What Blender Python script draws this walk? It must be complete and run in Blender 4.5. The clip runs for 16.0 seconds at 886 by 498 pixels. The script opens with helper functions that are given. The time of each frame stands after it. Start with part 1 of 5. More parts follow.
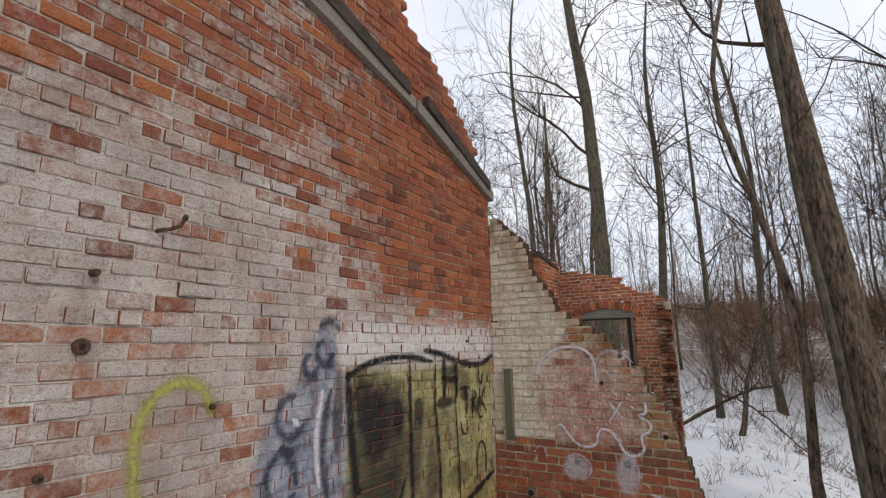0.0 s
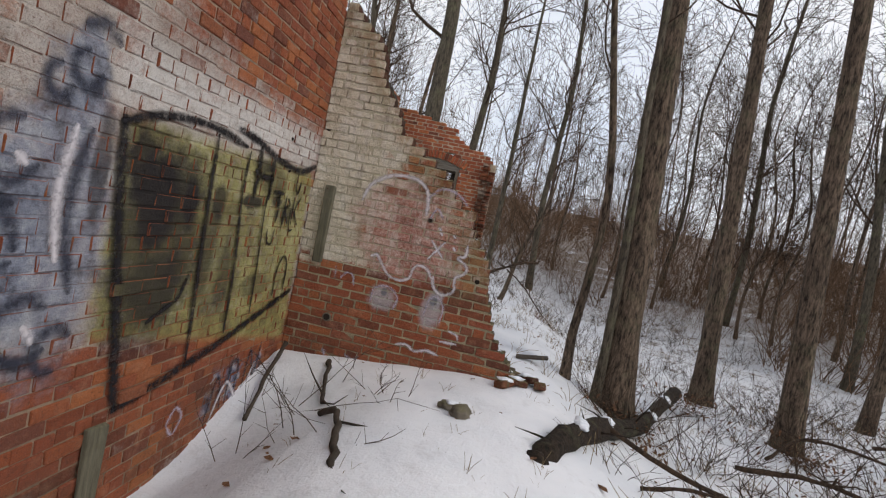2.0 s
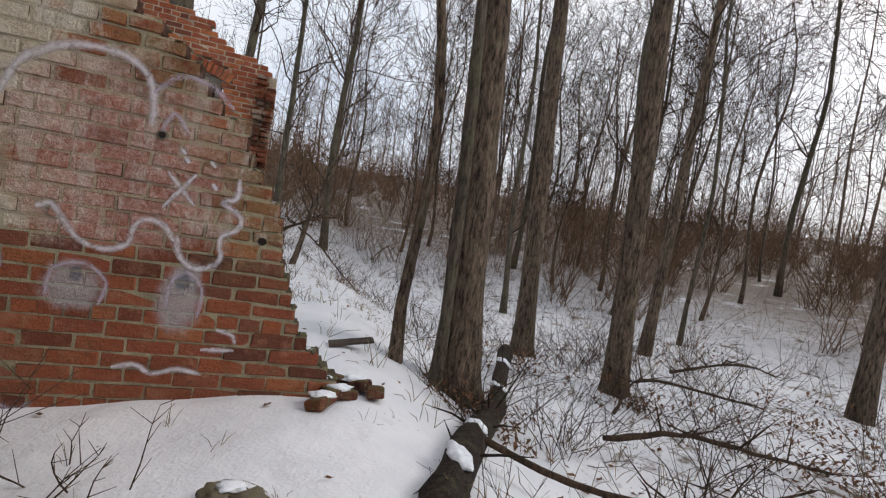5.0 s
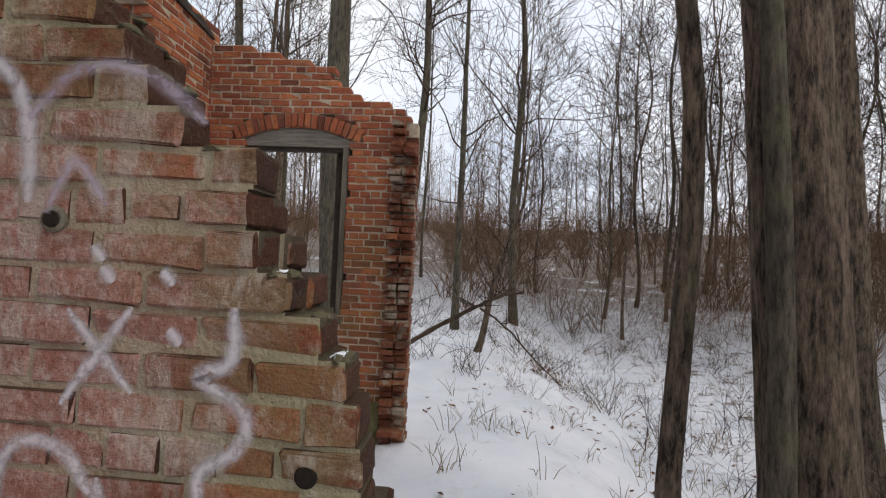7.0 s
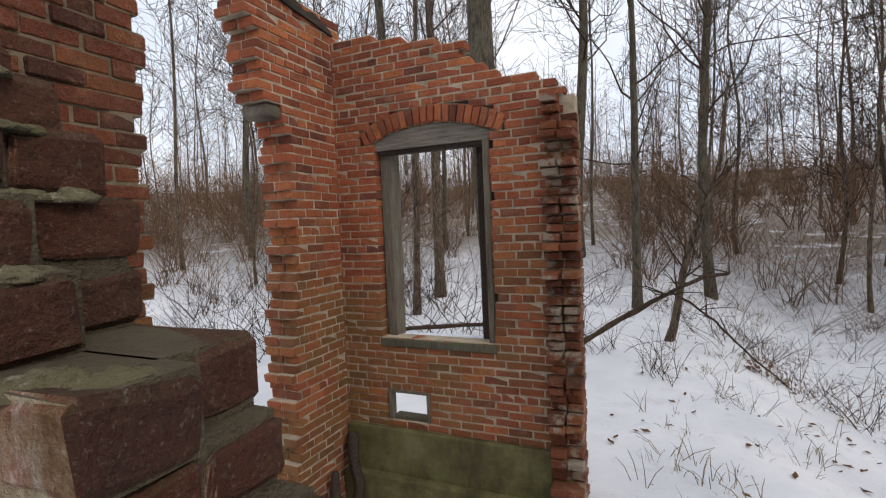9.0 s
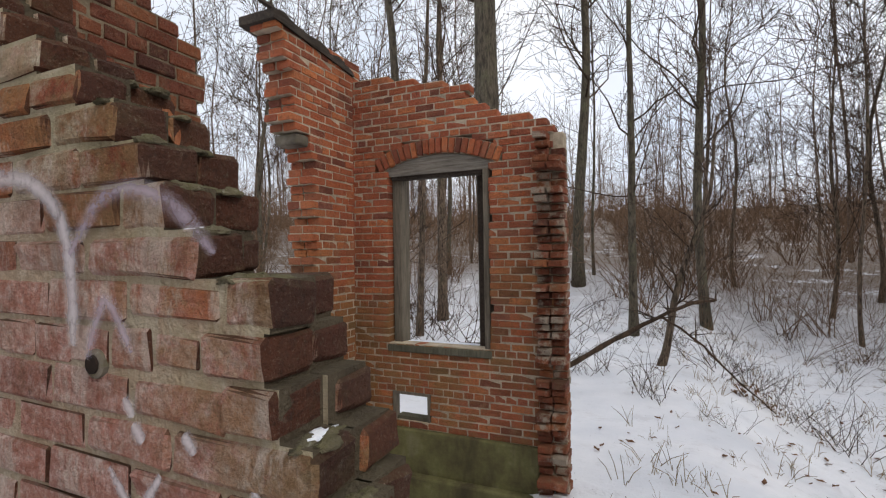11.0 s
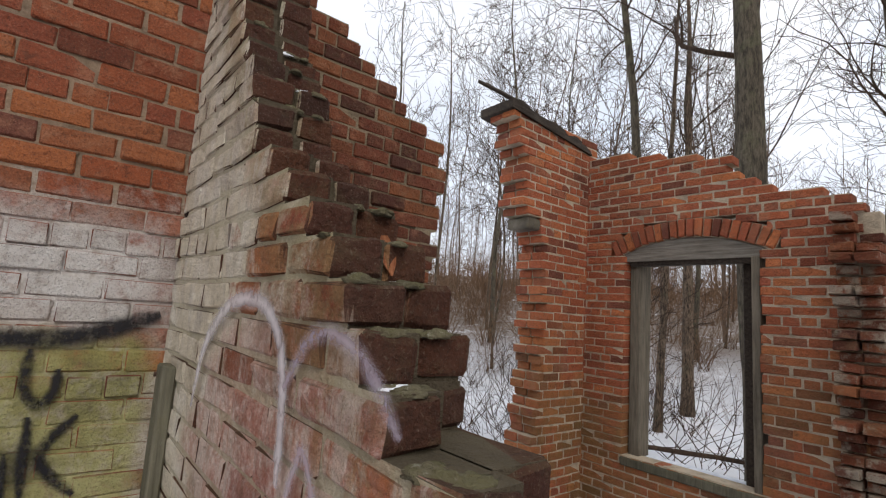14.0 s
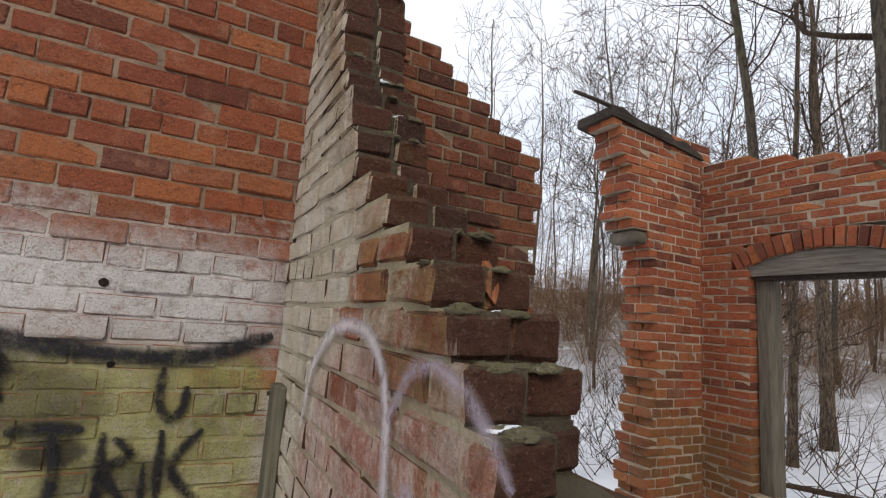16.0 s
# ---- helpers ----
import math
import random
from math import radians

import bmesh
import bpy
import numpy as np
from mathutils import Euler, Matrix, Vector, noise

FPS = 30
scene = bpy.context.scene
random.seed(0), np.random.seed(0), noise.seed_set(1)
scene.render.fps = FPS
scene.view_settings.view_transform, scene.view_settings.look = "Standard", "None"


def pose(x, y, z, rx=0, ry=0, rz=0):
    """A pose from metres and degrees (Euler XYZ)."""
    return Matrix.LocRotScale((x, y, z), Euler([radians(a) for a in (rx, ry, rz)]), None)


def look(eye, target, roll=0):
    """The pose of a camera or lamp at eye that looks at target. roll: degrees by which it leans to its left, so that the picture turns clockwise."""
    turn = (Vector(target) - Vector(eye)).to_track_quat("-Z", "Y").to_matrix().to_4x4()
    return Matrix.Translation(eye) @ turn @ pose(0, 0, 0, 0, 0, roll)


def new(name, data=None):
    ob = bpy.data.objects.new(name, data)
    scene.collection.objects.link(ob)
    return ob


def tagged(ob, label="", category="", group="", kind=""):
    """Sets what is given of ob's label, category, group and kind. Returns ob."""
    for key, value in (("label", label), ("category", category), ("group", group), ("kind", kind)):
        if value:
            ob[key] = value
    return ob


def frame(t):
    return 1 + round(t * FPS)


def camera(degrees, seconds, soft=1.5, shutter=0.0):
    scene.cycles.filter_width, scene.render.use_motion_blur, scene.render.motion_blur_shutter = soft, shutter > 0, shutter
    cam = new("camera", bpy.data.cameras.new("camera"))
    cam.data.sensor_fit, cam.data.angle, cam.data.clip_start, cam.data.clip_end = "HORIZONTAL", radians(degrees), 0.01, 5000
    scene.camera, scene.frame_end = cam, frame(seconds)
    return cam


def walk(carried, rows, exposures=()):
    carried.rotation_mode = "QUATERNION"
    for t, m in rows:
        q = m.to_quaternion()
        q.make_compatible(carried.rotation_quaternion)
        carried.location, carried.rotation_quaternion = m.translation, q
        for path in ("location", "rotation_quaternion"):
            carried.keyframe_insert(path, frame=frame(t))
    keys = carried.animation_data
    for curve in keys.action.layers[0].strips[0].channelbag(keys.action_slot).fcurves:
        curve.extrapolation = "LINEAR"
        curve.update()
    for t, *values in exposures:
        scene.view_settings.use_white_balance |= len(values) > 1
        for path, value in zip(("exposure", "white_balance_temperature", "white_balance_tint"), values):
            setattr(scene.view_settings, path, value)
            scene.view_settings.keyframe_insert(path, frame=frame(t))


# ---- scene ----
cam = camera(84.0, 16.0, soft=1.2)
PATH = [
    (0, (2.469, -4.922, 1.756), (1.427, -3.261, 2.15), -0.7),
    (0.5, (2.569, -4.969, 1.747), (1.538, -3.36, 2.337), -3.7),
    (1, (2.513, -4.84, 1.705), (1.547, -3.116, 2.013), 0.7),
    (1.5, (2.01, -4.541, 1.478), (1.602, -2.583, 1.454), 3.8),
    (2, (1.87, -4.375, 1.409), (1.62, -2.393, 1.306), 12.0),
    (2.5, (1.8, -4.132, 1.372), (1.624, -2.151, 1.159), 8.5),
    (3, (1.639, -4.061, 1.358), (1.809, -2.08, 1.139), 8.8),
    (3.5, (1.472, -3.9, 1.369), (1.823, -1.938, 1.201), 9.8),
    (3.7, (1.474, -3.778, 1.349), (1.978, -1.85, 1.184), 8.9),
    (5.8, (1.998, -2.114, 1.192), (2.667, -0.231, 1.122), 11.3),
    (6, (2.011, -1.966, 1.199), (2.668, -0.08, 1.103), 14.0),
    (6.5, (1.95, -1.404, 1.346), (2.343, 0.556, 1.273), 9.3),
    (7, (1.982, -0.889, 1.361), (1.821, 1.104, 1.417), 2.7),
    (7.5, (1.995, -0.542, 1.445), (1.572, 1.412, 1.376), 2.1),
    (8, (1.922, -0.316, 1.529), (1.369, 1.606, 1.502), 0.7),
    (8.5, (1.905, -0.225, 1.658), (1.196, 1.645, 1.56), -2.1),
    (9, (1.904, -0.184, 1.668), (1.088, 1.64, 1.57), -2.3),
    (9.5, (1.849, -0.205, 1.644), (1.047, 1.626, 1.584), -0.7),
    (10, (1.886, -0.358, 1.617), (1.091, 1.477, 1.626), 1.0),
    (10.2, (1.93, -0.42, 1.6), (1.106, 1.405, 1.615), -0.6),
    (12.3, (2.13, -0.57, 1.59), (1.283, 1.242, 1.63), -0.4),
    (12.5, (2.085, -0.495, 1.588), (1.196, 1.293, 1.687), -0.9),
    (13, (1.982, -0.326, 1.674), (0.994, 1.41, 1.76), 0.0),
    (13.5, (2.087, -0.321, 1.631), (0.76, 1.155, 1.879), 0.7),
    (14, (1.947, -0.363, 1.751), (0.402, 0.882, 2.006), 3.9),
    (14.5, (1.845, -0.361, 1.85), (0.085, 0.55, 2.12), 3.3),
    (15, (1.843, -0.395, 1.975), (0.043, 0.404, 2.323), 3.4),
    (15.5, (1.845, -0.378, 1.874), (0.048, 0.44, 2.192), 5.6),
    (16, (1.902, -0.352, 1.775), (0.151, 0.57, 2.063), 4.1),
]
walk(cam, [(t, look(eye, target, roll)) for t, eye, target, roll in PATH], exposures=((0.0, -0.07), (1.0, -0.14), (2.0, -0.16), (3.5, -0.14), (6.0, -0.15), (8.0, 0.0), (13.5, 0.0), (14.5, 0.06), (16.0, 0.06)))

# ---- light ----
scene.view_settings.exposure = 0.0
world = bpy.data.worlds.new("overcast_sky")
scene.world = world
world.use_nodes = True
wt = world.node_tree
wt.nodes.clear()
w_sky = wt.nodes.new("ShaderNodeTexSky")
w_sky.sky_type = "NISHITA"
w_sky.sun_disc = False
w_sky.sun_elevation, w_sky.sun_rotation = radians(38), radians(60)
w_sky.air_density, w_sky.dust_density, w_sky.ozone_density = 1.0, 4.0, 1.0
w_geo = wt.nodes.new("ShaderNodeTexCoord")
w_noise = wt.nodes.new("ShaderNodeTexNoise")
w_noise.inputs["Scale"].default_value = 2.2
w_noise.inputs["Detail"].default_value = 5.0
w_ramp = wt.nodes.new("ShaderNodeValToRGB")
w_ramp.color_ramp.elements[0].position, w_ramp.color_ramp.elements[0].color = 0.35, (6.35, 6.9, 8.0, 1)
w_ramp.color_ramp.elements[1].position, w_ramp.color_ramp.elements[1].color = 0.68, (8.9, 8.9, 9.15, 1)
w_mix = wt.nodes.new("ShaderNodeMix")
w_mix.data_type = "RGBA"
w_mix.inputs[0].default_value = 0.85
w_bg = wt.nodes.new("ShaderNodeBackground")
w_bg.inputs["Strength"].default_value = 0.137
w_out = wt.nodes.new("ShaderNodeOutputWorld")
wt.links.new(w_geo.outputs["Generated"], w_noise.inputs["Vector"])
wt.links.new(w_noise.outputs["Fac"], w_ramp.inputs["Fac"])
wt.links.new(w_sky.outputs["Color"], w_mix.inputs[6])
wt.links.new(w_ramp.outputs["Color"], w_mix.inputs[7])
wt.links.new(w_mix.outputs[2], w_bg.inputs["Color"])
wt.links.new(w_bg.outputs["Background"], w_out.inputs["Surface"])
sun = new("sun", bpy.data.lights.new("sun", "SUN"))
sun.data.energy, sun.data.angle, sun.data.color = 1.5, radians(22), (1.0, 0.93, 0.84)
sun.matrix_world = look((20, -8, 17), (0, 0, 0))

rng = random.Random(7)
nrng = np.random.default_rng(11)


# ---- materials ----
class Nodes:
    """Short hand for node materials."""

    def __init__(self, name, rough=0.85):
        self.mat = bpy.data.materials.new(name)
        self.mat.use_nodes = True
        self.t = self.mat.node_tree
        self.b = self.t.nodes["Principled BSDF"]
        self.b.inputs["Roughness"].default_value = rough
        self.b.inputs["Specular IOR Level"].default_value = 0.25
        self.g = self.t.nodes.new("ShaderNodeNewGeometry")
        self.o = self.t.nodes.new("ShaderNodeObjectInfo")
        sep = self.t.nodes.new("ShaderNodeSeparateXYZ")
        self.t.links.new(self.g.outputs["Position"], sep.inputs[0])
        self.x, self.y, self.z = sep.outputs

    def put(self, socket, v):
        if isinstance(v, (int, float)):
            socket.default_value = v
        elif isinstance(v, tuple):
            socket.default_value = (*v, 1) if len(v) == 3 and len(socket.default_value) == 4 else v
        else:
            self.t.links.new(v, socket)

    def m(self, op, a, b=0.0, c=0.0, clamp=False):
        n = self.t.nodes.new("ShaderNodeMath")
        n.operation, n.use_clamp = op, clamp
        for s, v in zip(n.inputs, (a, b, c)):
            self.put(s, v)
        return n.outputs[0]

    def noise(self, scale, detail=4.0, rough=0.6, stretch=None, shift=0.0):
        n = self.t.nodes.new("ShaderNodeTexNoise")
        n.inputs["Scale"].default_value, n.inputs["Detail"].default_value, n.inputs["Roughness"].default_value = scale, detail, rough
        src = self.g.outputs["Position"]
        v = self.t.nodes.new("ShaderNodeVectorMath")
        v.operation = "MULTIPLY_ADD"
        self.t.links.new(src, v.inputs[0])
        v.inputs[1].default_value = stretch or (1, 1, 1)
        v.inputs[2].default_value = (shift, shift * 0.7, shift * 1.3)
        self.t.links.new(v.outputs[0], n.inputs["Vector"])
        return n.outputs["Fac"]

    def step(self, v, lo, hi):
        n = self.t.nodes.new("ShaderNodeMapRange")
        n.interpolation_type = "SMOOTHSTEP"
        for s, x in zip((n.inputs[0], n.inputs[1], n.inputs[2]), (v, lo, hi)):
            self.put(s, x)
        return n.outputs[0]

    def mix(self, f, a, b, mode="MIX"):
        n = self.t.nodes.new("ShaderNodeMix")
        n.data_type, n.blend_type = "RGBA", mode
        self.put(n.inputs[0], f)
        self.put(n.inputs[6], a)
        self.put(n.inputs[7], b)
        return n.outputs[2]

    def ramp(self, f, stops):
        n = self.t.nodes.new("ShaderNodeValToRGB")
        e = n.color_ramp.elements
        while len(e) < len(stops):
            e.new(0.5)
        for el, (p, c) in zip(e, stops):
            el.position, el.color = p, (*c, 1)
        self.put(n.inputs[0], f)
        return n.outputs[0]

    def random(self):
        return self.m("FRACT", self.m("ADD", self.o.outputs["Random"], self.g.outputs["Random Per Island"]))

    def oval(self, a, ca, cz, ra, rz, lo=1.14, hi=0.6):
        """A soft oval patch on a wall, about (ca, cz) with those radii; a: the coordinate along the wall."""
        p = self.m("DIVIDE", self.m("SUBTRACT", a, ca), ra)
        q = self.m("DIVIDE", self.m("SUBTRACT", self.z, cz), rz)
        d = self.m("SQRT", self.m("ADD", self.m("MULTIPLY", p, p), self.m("MULTIPLY", q, q)))
        return self.step(self.m("ADD", d, self.m("MULTIPLY", self.m("SUBTRACT", self.ragged, 0.5), 1.0)), lo, hi)

    def panel(self, a, a0, a1, z0, z1, soft=0.06):
        """A soft-edged upright panel on a wall."""
        w = self.m("MULTIPLY", self.m("SUBTRACT", self.ragged, 0.5), 0.16)
        aa, zz = self.m("ADD", a, w), self.m("ADD", self.z, w)
        f = self.m("MULTIPLY", self.step(aa, a0 - soft, a0 + soft), self.step(aa, a1 + soft, a1 - soft))
        return self.m("MULTIPLY", f, self.m("MULTIPLY", self.step(zz, z0 - soft, z0 + soft), self.step(zz, z1 + soft, z1 - soft)))

    def facing(self, wall):
        """1 on the dressed face of a wall, 0 on its broken ends and top. 0: the face looks along +x, 1: along -y."""
        s = self.t.nodes.new("ShaderNodeSeparateXYZ")
        self.t.links.new(self.g.outputs["Normal"], s.inputs[0])
        return self.step(s.outputs[0], 0.45, 0.7) if wall == 0 else self.step(self.m("MULTIPLY", s.outputs[1], -1.0), 0.45, 0.7)

    def bump(self, h, strength=0.5, dist=0.01):
        n = self.t.nodes.new("ShaderNodeBump")
        n.inputs["Strength"].default_value, n.inputs["Distance"].default_value = strength, dist
        self.put(n.inputs["Height"], h)
        self.t.links.new(n.outputs[0], self.b.inputs["Normal"])

    def done(self, colour, rough=None):
        self.put(self.b.inputs["Base Color"], colour)
        if rough is not None:
            self.put(self.b.inputs["Roughness"], rough)
        return self.mat


REDS = [(0.0, (0.13, 0.040, 0.025)), (0.18, (0.26, 0.070, 0.032)), (0.45, (0.38, 0.105, 0.042)), (0.7, (0.30, 0.080, 0.042)),
        (0.88, (0.47, 0.155, 0.055)), (1.0, (0.19, 0.065, 0.045))]


def brick_colour(n, dark=1.0):
    r = n.random()
    c = n.ramp(r, [(p, tuple(v * dark for v in col)) for p, col in REDS])
    grain = n.noise(60, 5, 0.7)
    c = n.mix(n.m("MULTIPLY", n.step(grain, 0.35, 0.75), 0.35), c, (0.12, 0.06, 0.045))
    pit = n.noise(28, 6, 0.8, shift=7.7)
    c = n.mix(n.m("MULTIPLY", n.step(pit, 0.54, 0.66), 0.55), c, (0.07, 0.035, 0.025))
    blot = n.noise(9, 5, 0.65, shift=3.1)
    c = n.mix(n.m("MULTIPLY", n.step(blot, 0.5, 0.72), 0.5), c, (0.45, 0.22, 0.13))
    fine = n.noise(130, 5, 0.8, shift=9.3)
    c = n.mix(n.m("MULTIPLY", n.step(fine, 0.55, 0.68), 0.5), c, (0.055, 0.03, 0.022))
    c = n.mix(n.m("MULTIPLY", n.step(fine, 0.42, 0.34), 0.35), c, (0.55, 0.33, 0.22))
    return c, r, grain, blot


def paint_wall_a(n, c, mortar=False):
    """Flaking whitewash over the long wall: thick on the low side near the start, gone in the upper part near the corner."""
    r = n.random() if not mortar else 0.25
    edge = n.m("ADD", n.m("MULTIPLY", n.y, -0.34), 1.66)
    over = n.m("SUBTRACT", n.z, edge)
    wear = n.m("ADD", n.m("MULTIPLY", n.noise(1.5, 6, 0.7), 1.5), n.m("MULTIPLY", n.noise(11, 5, 0.7, shift=8), 1.1))
    wear = n.m("ADD", wear, n.m("MULTIPLY", n.m("POWER", r, 2.0), 0.75))
    wear = n.m("ADD", wear, n.m("MULTIPLY", n.m("SUBTRACT", n.noise(26, 5, 0.75, shift=18), 0.5), 0.9))
    cover = n.m("SUBTRACT", 2.0, n.m("MULTIPLY", n.step(over, -0.6, 0.7), 0.6))
    cover = n.m("SUBTRACT", cover, n.m("MULTIPLY", n.m("MULTIPLY", n.step(n.y, -2.7, -1.3), n.step(n.z, 1.9, 2.3)), 0.5))
    low = n.m("MULTIPLY", n.step(n.m("SUBTRACT", 0.62, n.z), 0.0, 0.35), 0.95)
    cover = n.m("SUBTRACT", cover, low)
    mask = n.step(n.m("SUBTRACT", cover, wear), -0.25, 0.5)
    tone = n.noise(3.2, 5, 0.6, shift=1.7)
    white = n.ramp(tone, [(0.3, (0.40, 0.34, 0.30)), (0.5, (0.56, 0.51, 0.46)), (0.7, (0.72, 0.69, 0.64))])
    white = n.mix(n.m("MULTIPLY", n.step(n.noise(24, 5, 0.75, shift=5), 0.5, 0.7), 0.55), white, (0.24, 0.15, 0.12))
    grime = n.step(n.noise(2.0, 6, 0.7, stretch=(1, 1, 0.5), shift=11), 0.55, 0.75)
    white = n.mix(n.m("MULTIPLY", grime, 0.5), white, (0.28, 0.24, 0.2))
    white = n.mix(n.m("MULTIPLY", n.step(n.noise(75, 5, 0.8, shift=25), 0.53, 0.64), 0.6), white, (0.20, 0.12, 0.09))
    face = n.facing(0)
    out = n.mix(n.m("MULTIPLY", mask, 0.86), c, white)
    n.ragged = n.noise(6, 5, 0.7, shift=21)
    thin = n.step(n.noise(18, 5, 0.75, shift=15), 0.72, 0.45)
    pale = n.m("MULTIPLY", n.panel(n.y, -2.35, -0.05, 1.64, 1.96, 0.12), 0.95)
    out = n.mix(n.m("MULTIPLY", pale, n.m("ADD", 0.12, n.m("MULTIPLY", thin, 0.85))), out, (0.72, 0.69, 0.66))
    slope = n.m("ADD", n.z, n.m("MULTIPLY", n.m("ADD", n.y, 0.1), 0.20))
    low_edge = n.step(slope, 0.02, 0.12)
    olive = n.ramp(n.noise(3.5, 5, 0.7, shift=31), [(0.32, (0.13, 0.125, 0.06)), (0.5, (0.33, 0.31, 0.11)), (0.7, (0.50, 0.48, 0.22))])
    f = n.m("MULTIPLY", n.m("MULTIPLY", n.panel(n.y, -2.26, -0.04, -0.4, 1.60), low_edge), n.m("ADD", n.m("MULTIPLY", thin, 0.5), 0.42))
    out = n.mix(f, out, olive)
    blue = n.ramp(n.noise(5, 5, 0.7, shift=41), [(0.35, (0.055, 0.06, 0.085)), (0.5, (0.27, 0.30, 0.38)), (0.7, (0.55, 0.57, 0.62))])
    for ca, cz, ra, rz in ((-2.54, 1.05, 0.33, 0.75), (-2.50, 1.72, 0.13, 0.24), (-2.80, 0.98, 0.24, 0.5)):
        out = n.mix(n.m("MULTIPLY", n.oval(n.y, ca, cz, ra, rz), 0.85), out, blue)
    for ca, cz, ra, rz, k in ((-1.88, 0.95, 0.42, 0.62, 0.75), (-2.10, 1.40, 0.12, 0.2, 0.85), (-1.45, 0.95, 0.12, 0.4, 0.6), (-0.62, 1.30, 0.1, 0.05, 0.8), (-0.72, 0.62, 0.25, 0.12, 0.5), (-0.9, 1.55, 0.2, 0.05, 0.7), (-1.84, 1.30, 0.34, 0.26, 0.7), (-1.25, 0.85, 0.3, 0.5, 0.35), (-0.75, 1.45, 0.3, 0.12, 0.5), (-1.95, 1.18, 0.17, 0.30, 0.9), (-1.68, 1.22, 0.07, 0.17, 0.9), (-1.85, 0.72, 0.26, 0.25, 0.6), (-1.40, 1.25, 0.09, 0.13, 0.8), (-0.98, 1.27, 0.17, 0.06, 0.9),
                              (-1.20, 0.72, 0.10, 0.3, 0.45), (-0.45, 1.20, 0.2, 0.09, 0.55), (-2.35, 1.35, 0.06, 0.3, 0.7)):
        out = n.mix(n.m("MULTIPLY", n.oval(n.y, ca, cz, ra, rz), k), out, (0.018, 0.016, 0.018))
    tag = n.m("MULTIPLY", n.panel(n.y, -1.15, -0.35, -0.45, 0.0), n.step(n.noise(5, 5, 0.7, (1, 1, 0.6), 51), 0.47, 0.55))
    out = n.mix(n.m("MULTIPLY", tag, 0.85), out, n.ramp(n.noise(7, 4, shift=61), [(0.4, (0.02, 0.025, 0.05)), (0.5, (0.2, 0.24, 0.36)), (0.6, (0.6, 0.6, 0.62))]))
    damp = n.m("MULTIPLY", n.step(n.z, 0.15, -0.35), n.step(n.noise(2.5, 5, 0.7, shift=71), 0.35, 0.6))
    out = n.mix(n.m("MULTIPLY", damp, 0.5), out, (0.10, 0.06, 0.035))
    return n.mix(face, c, out)


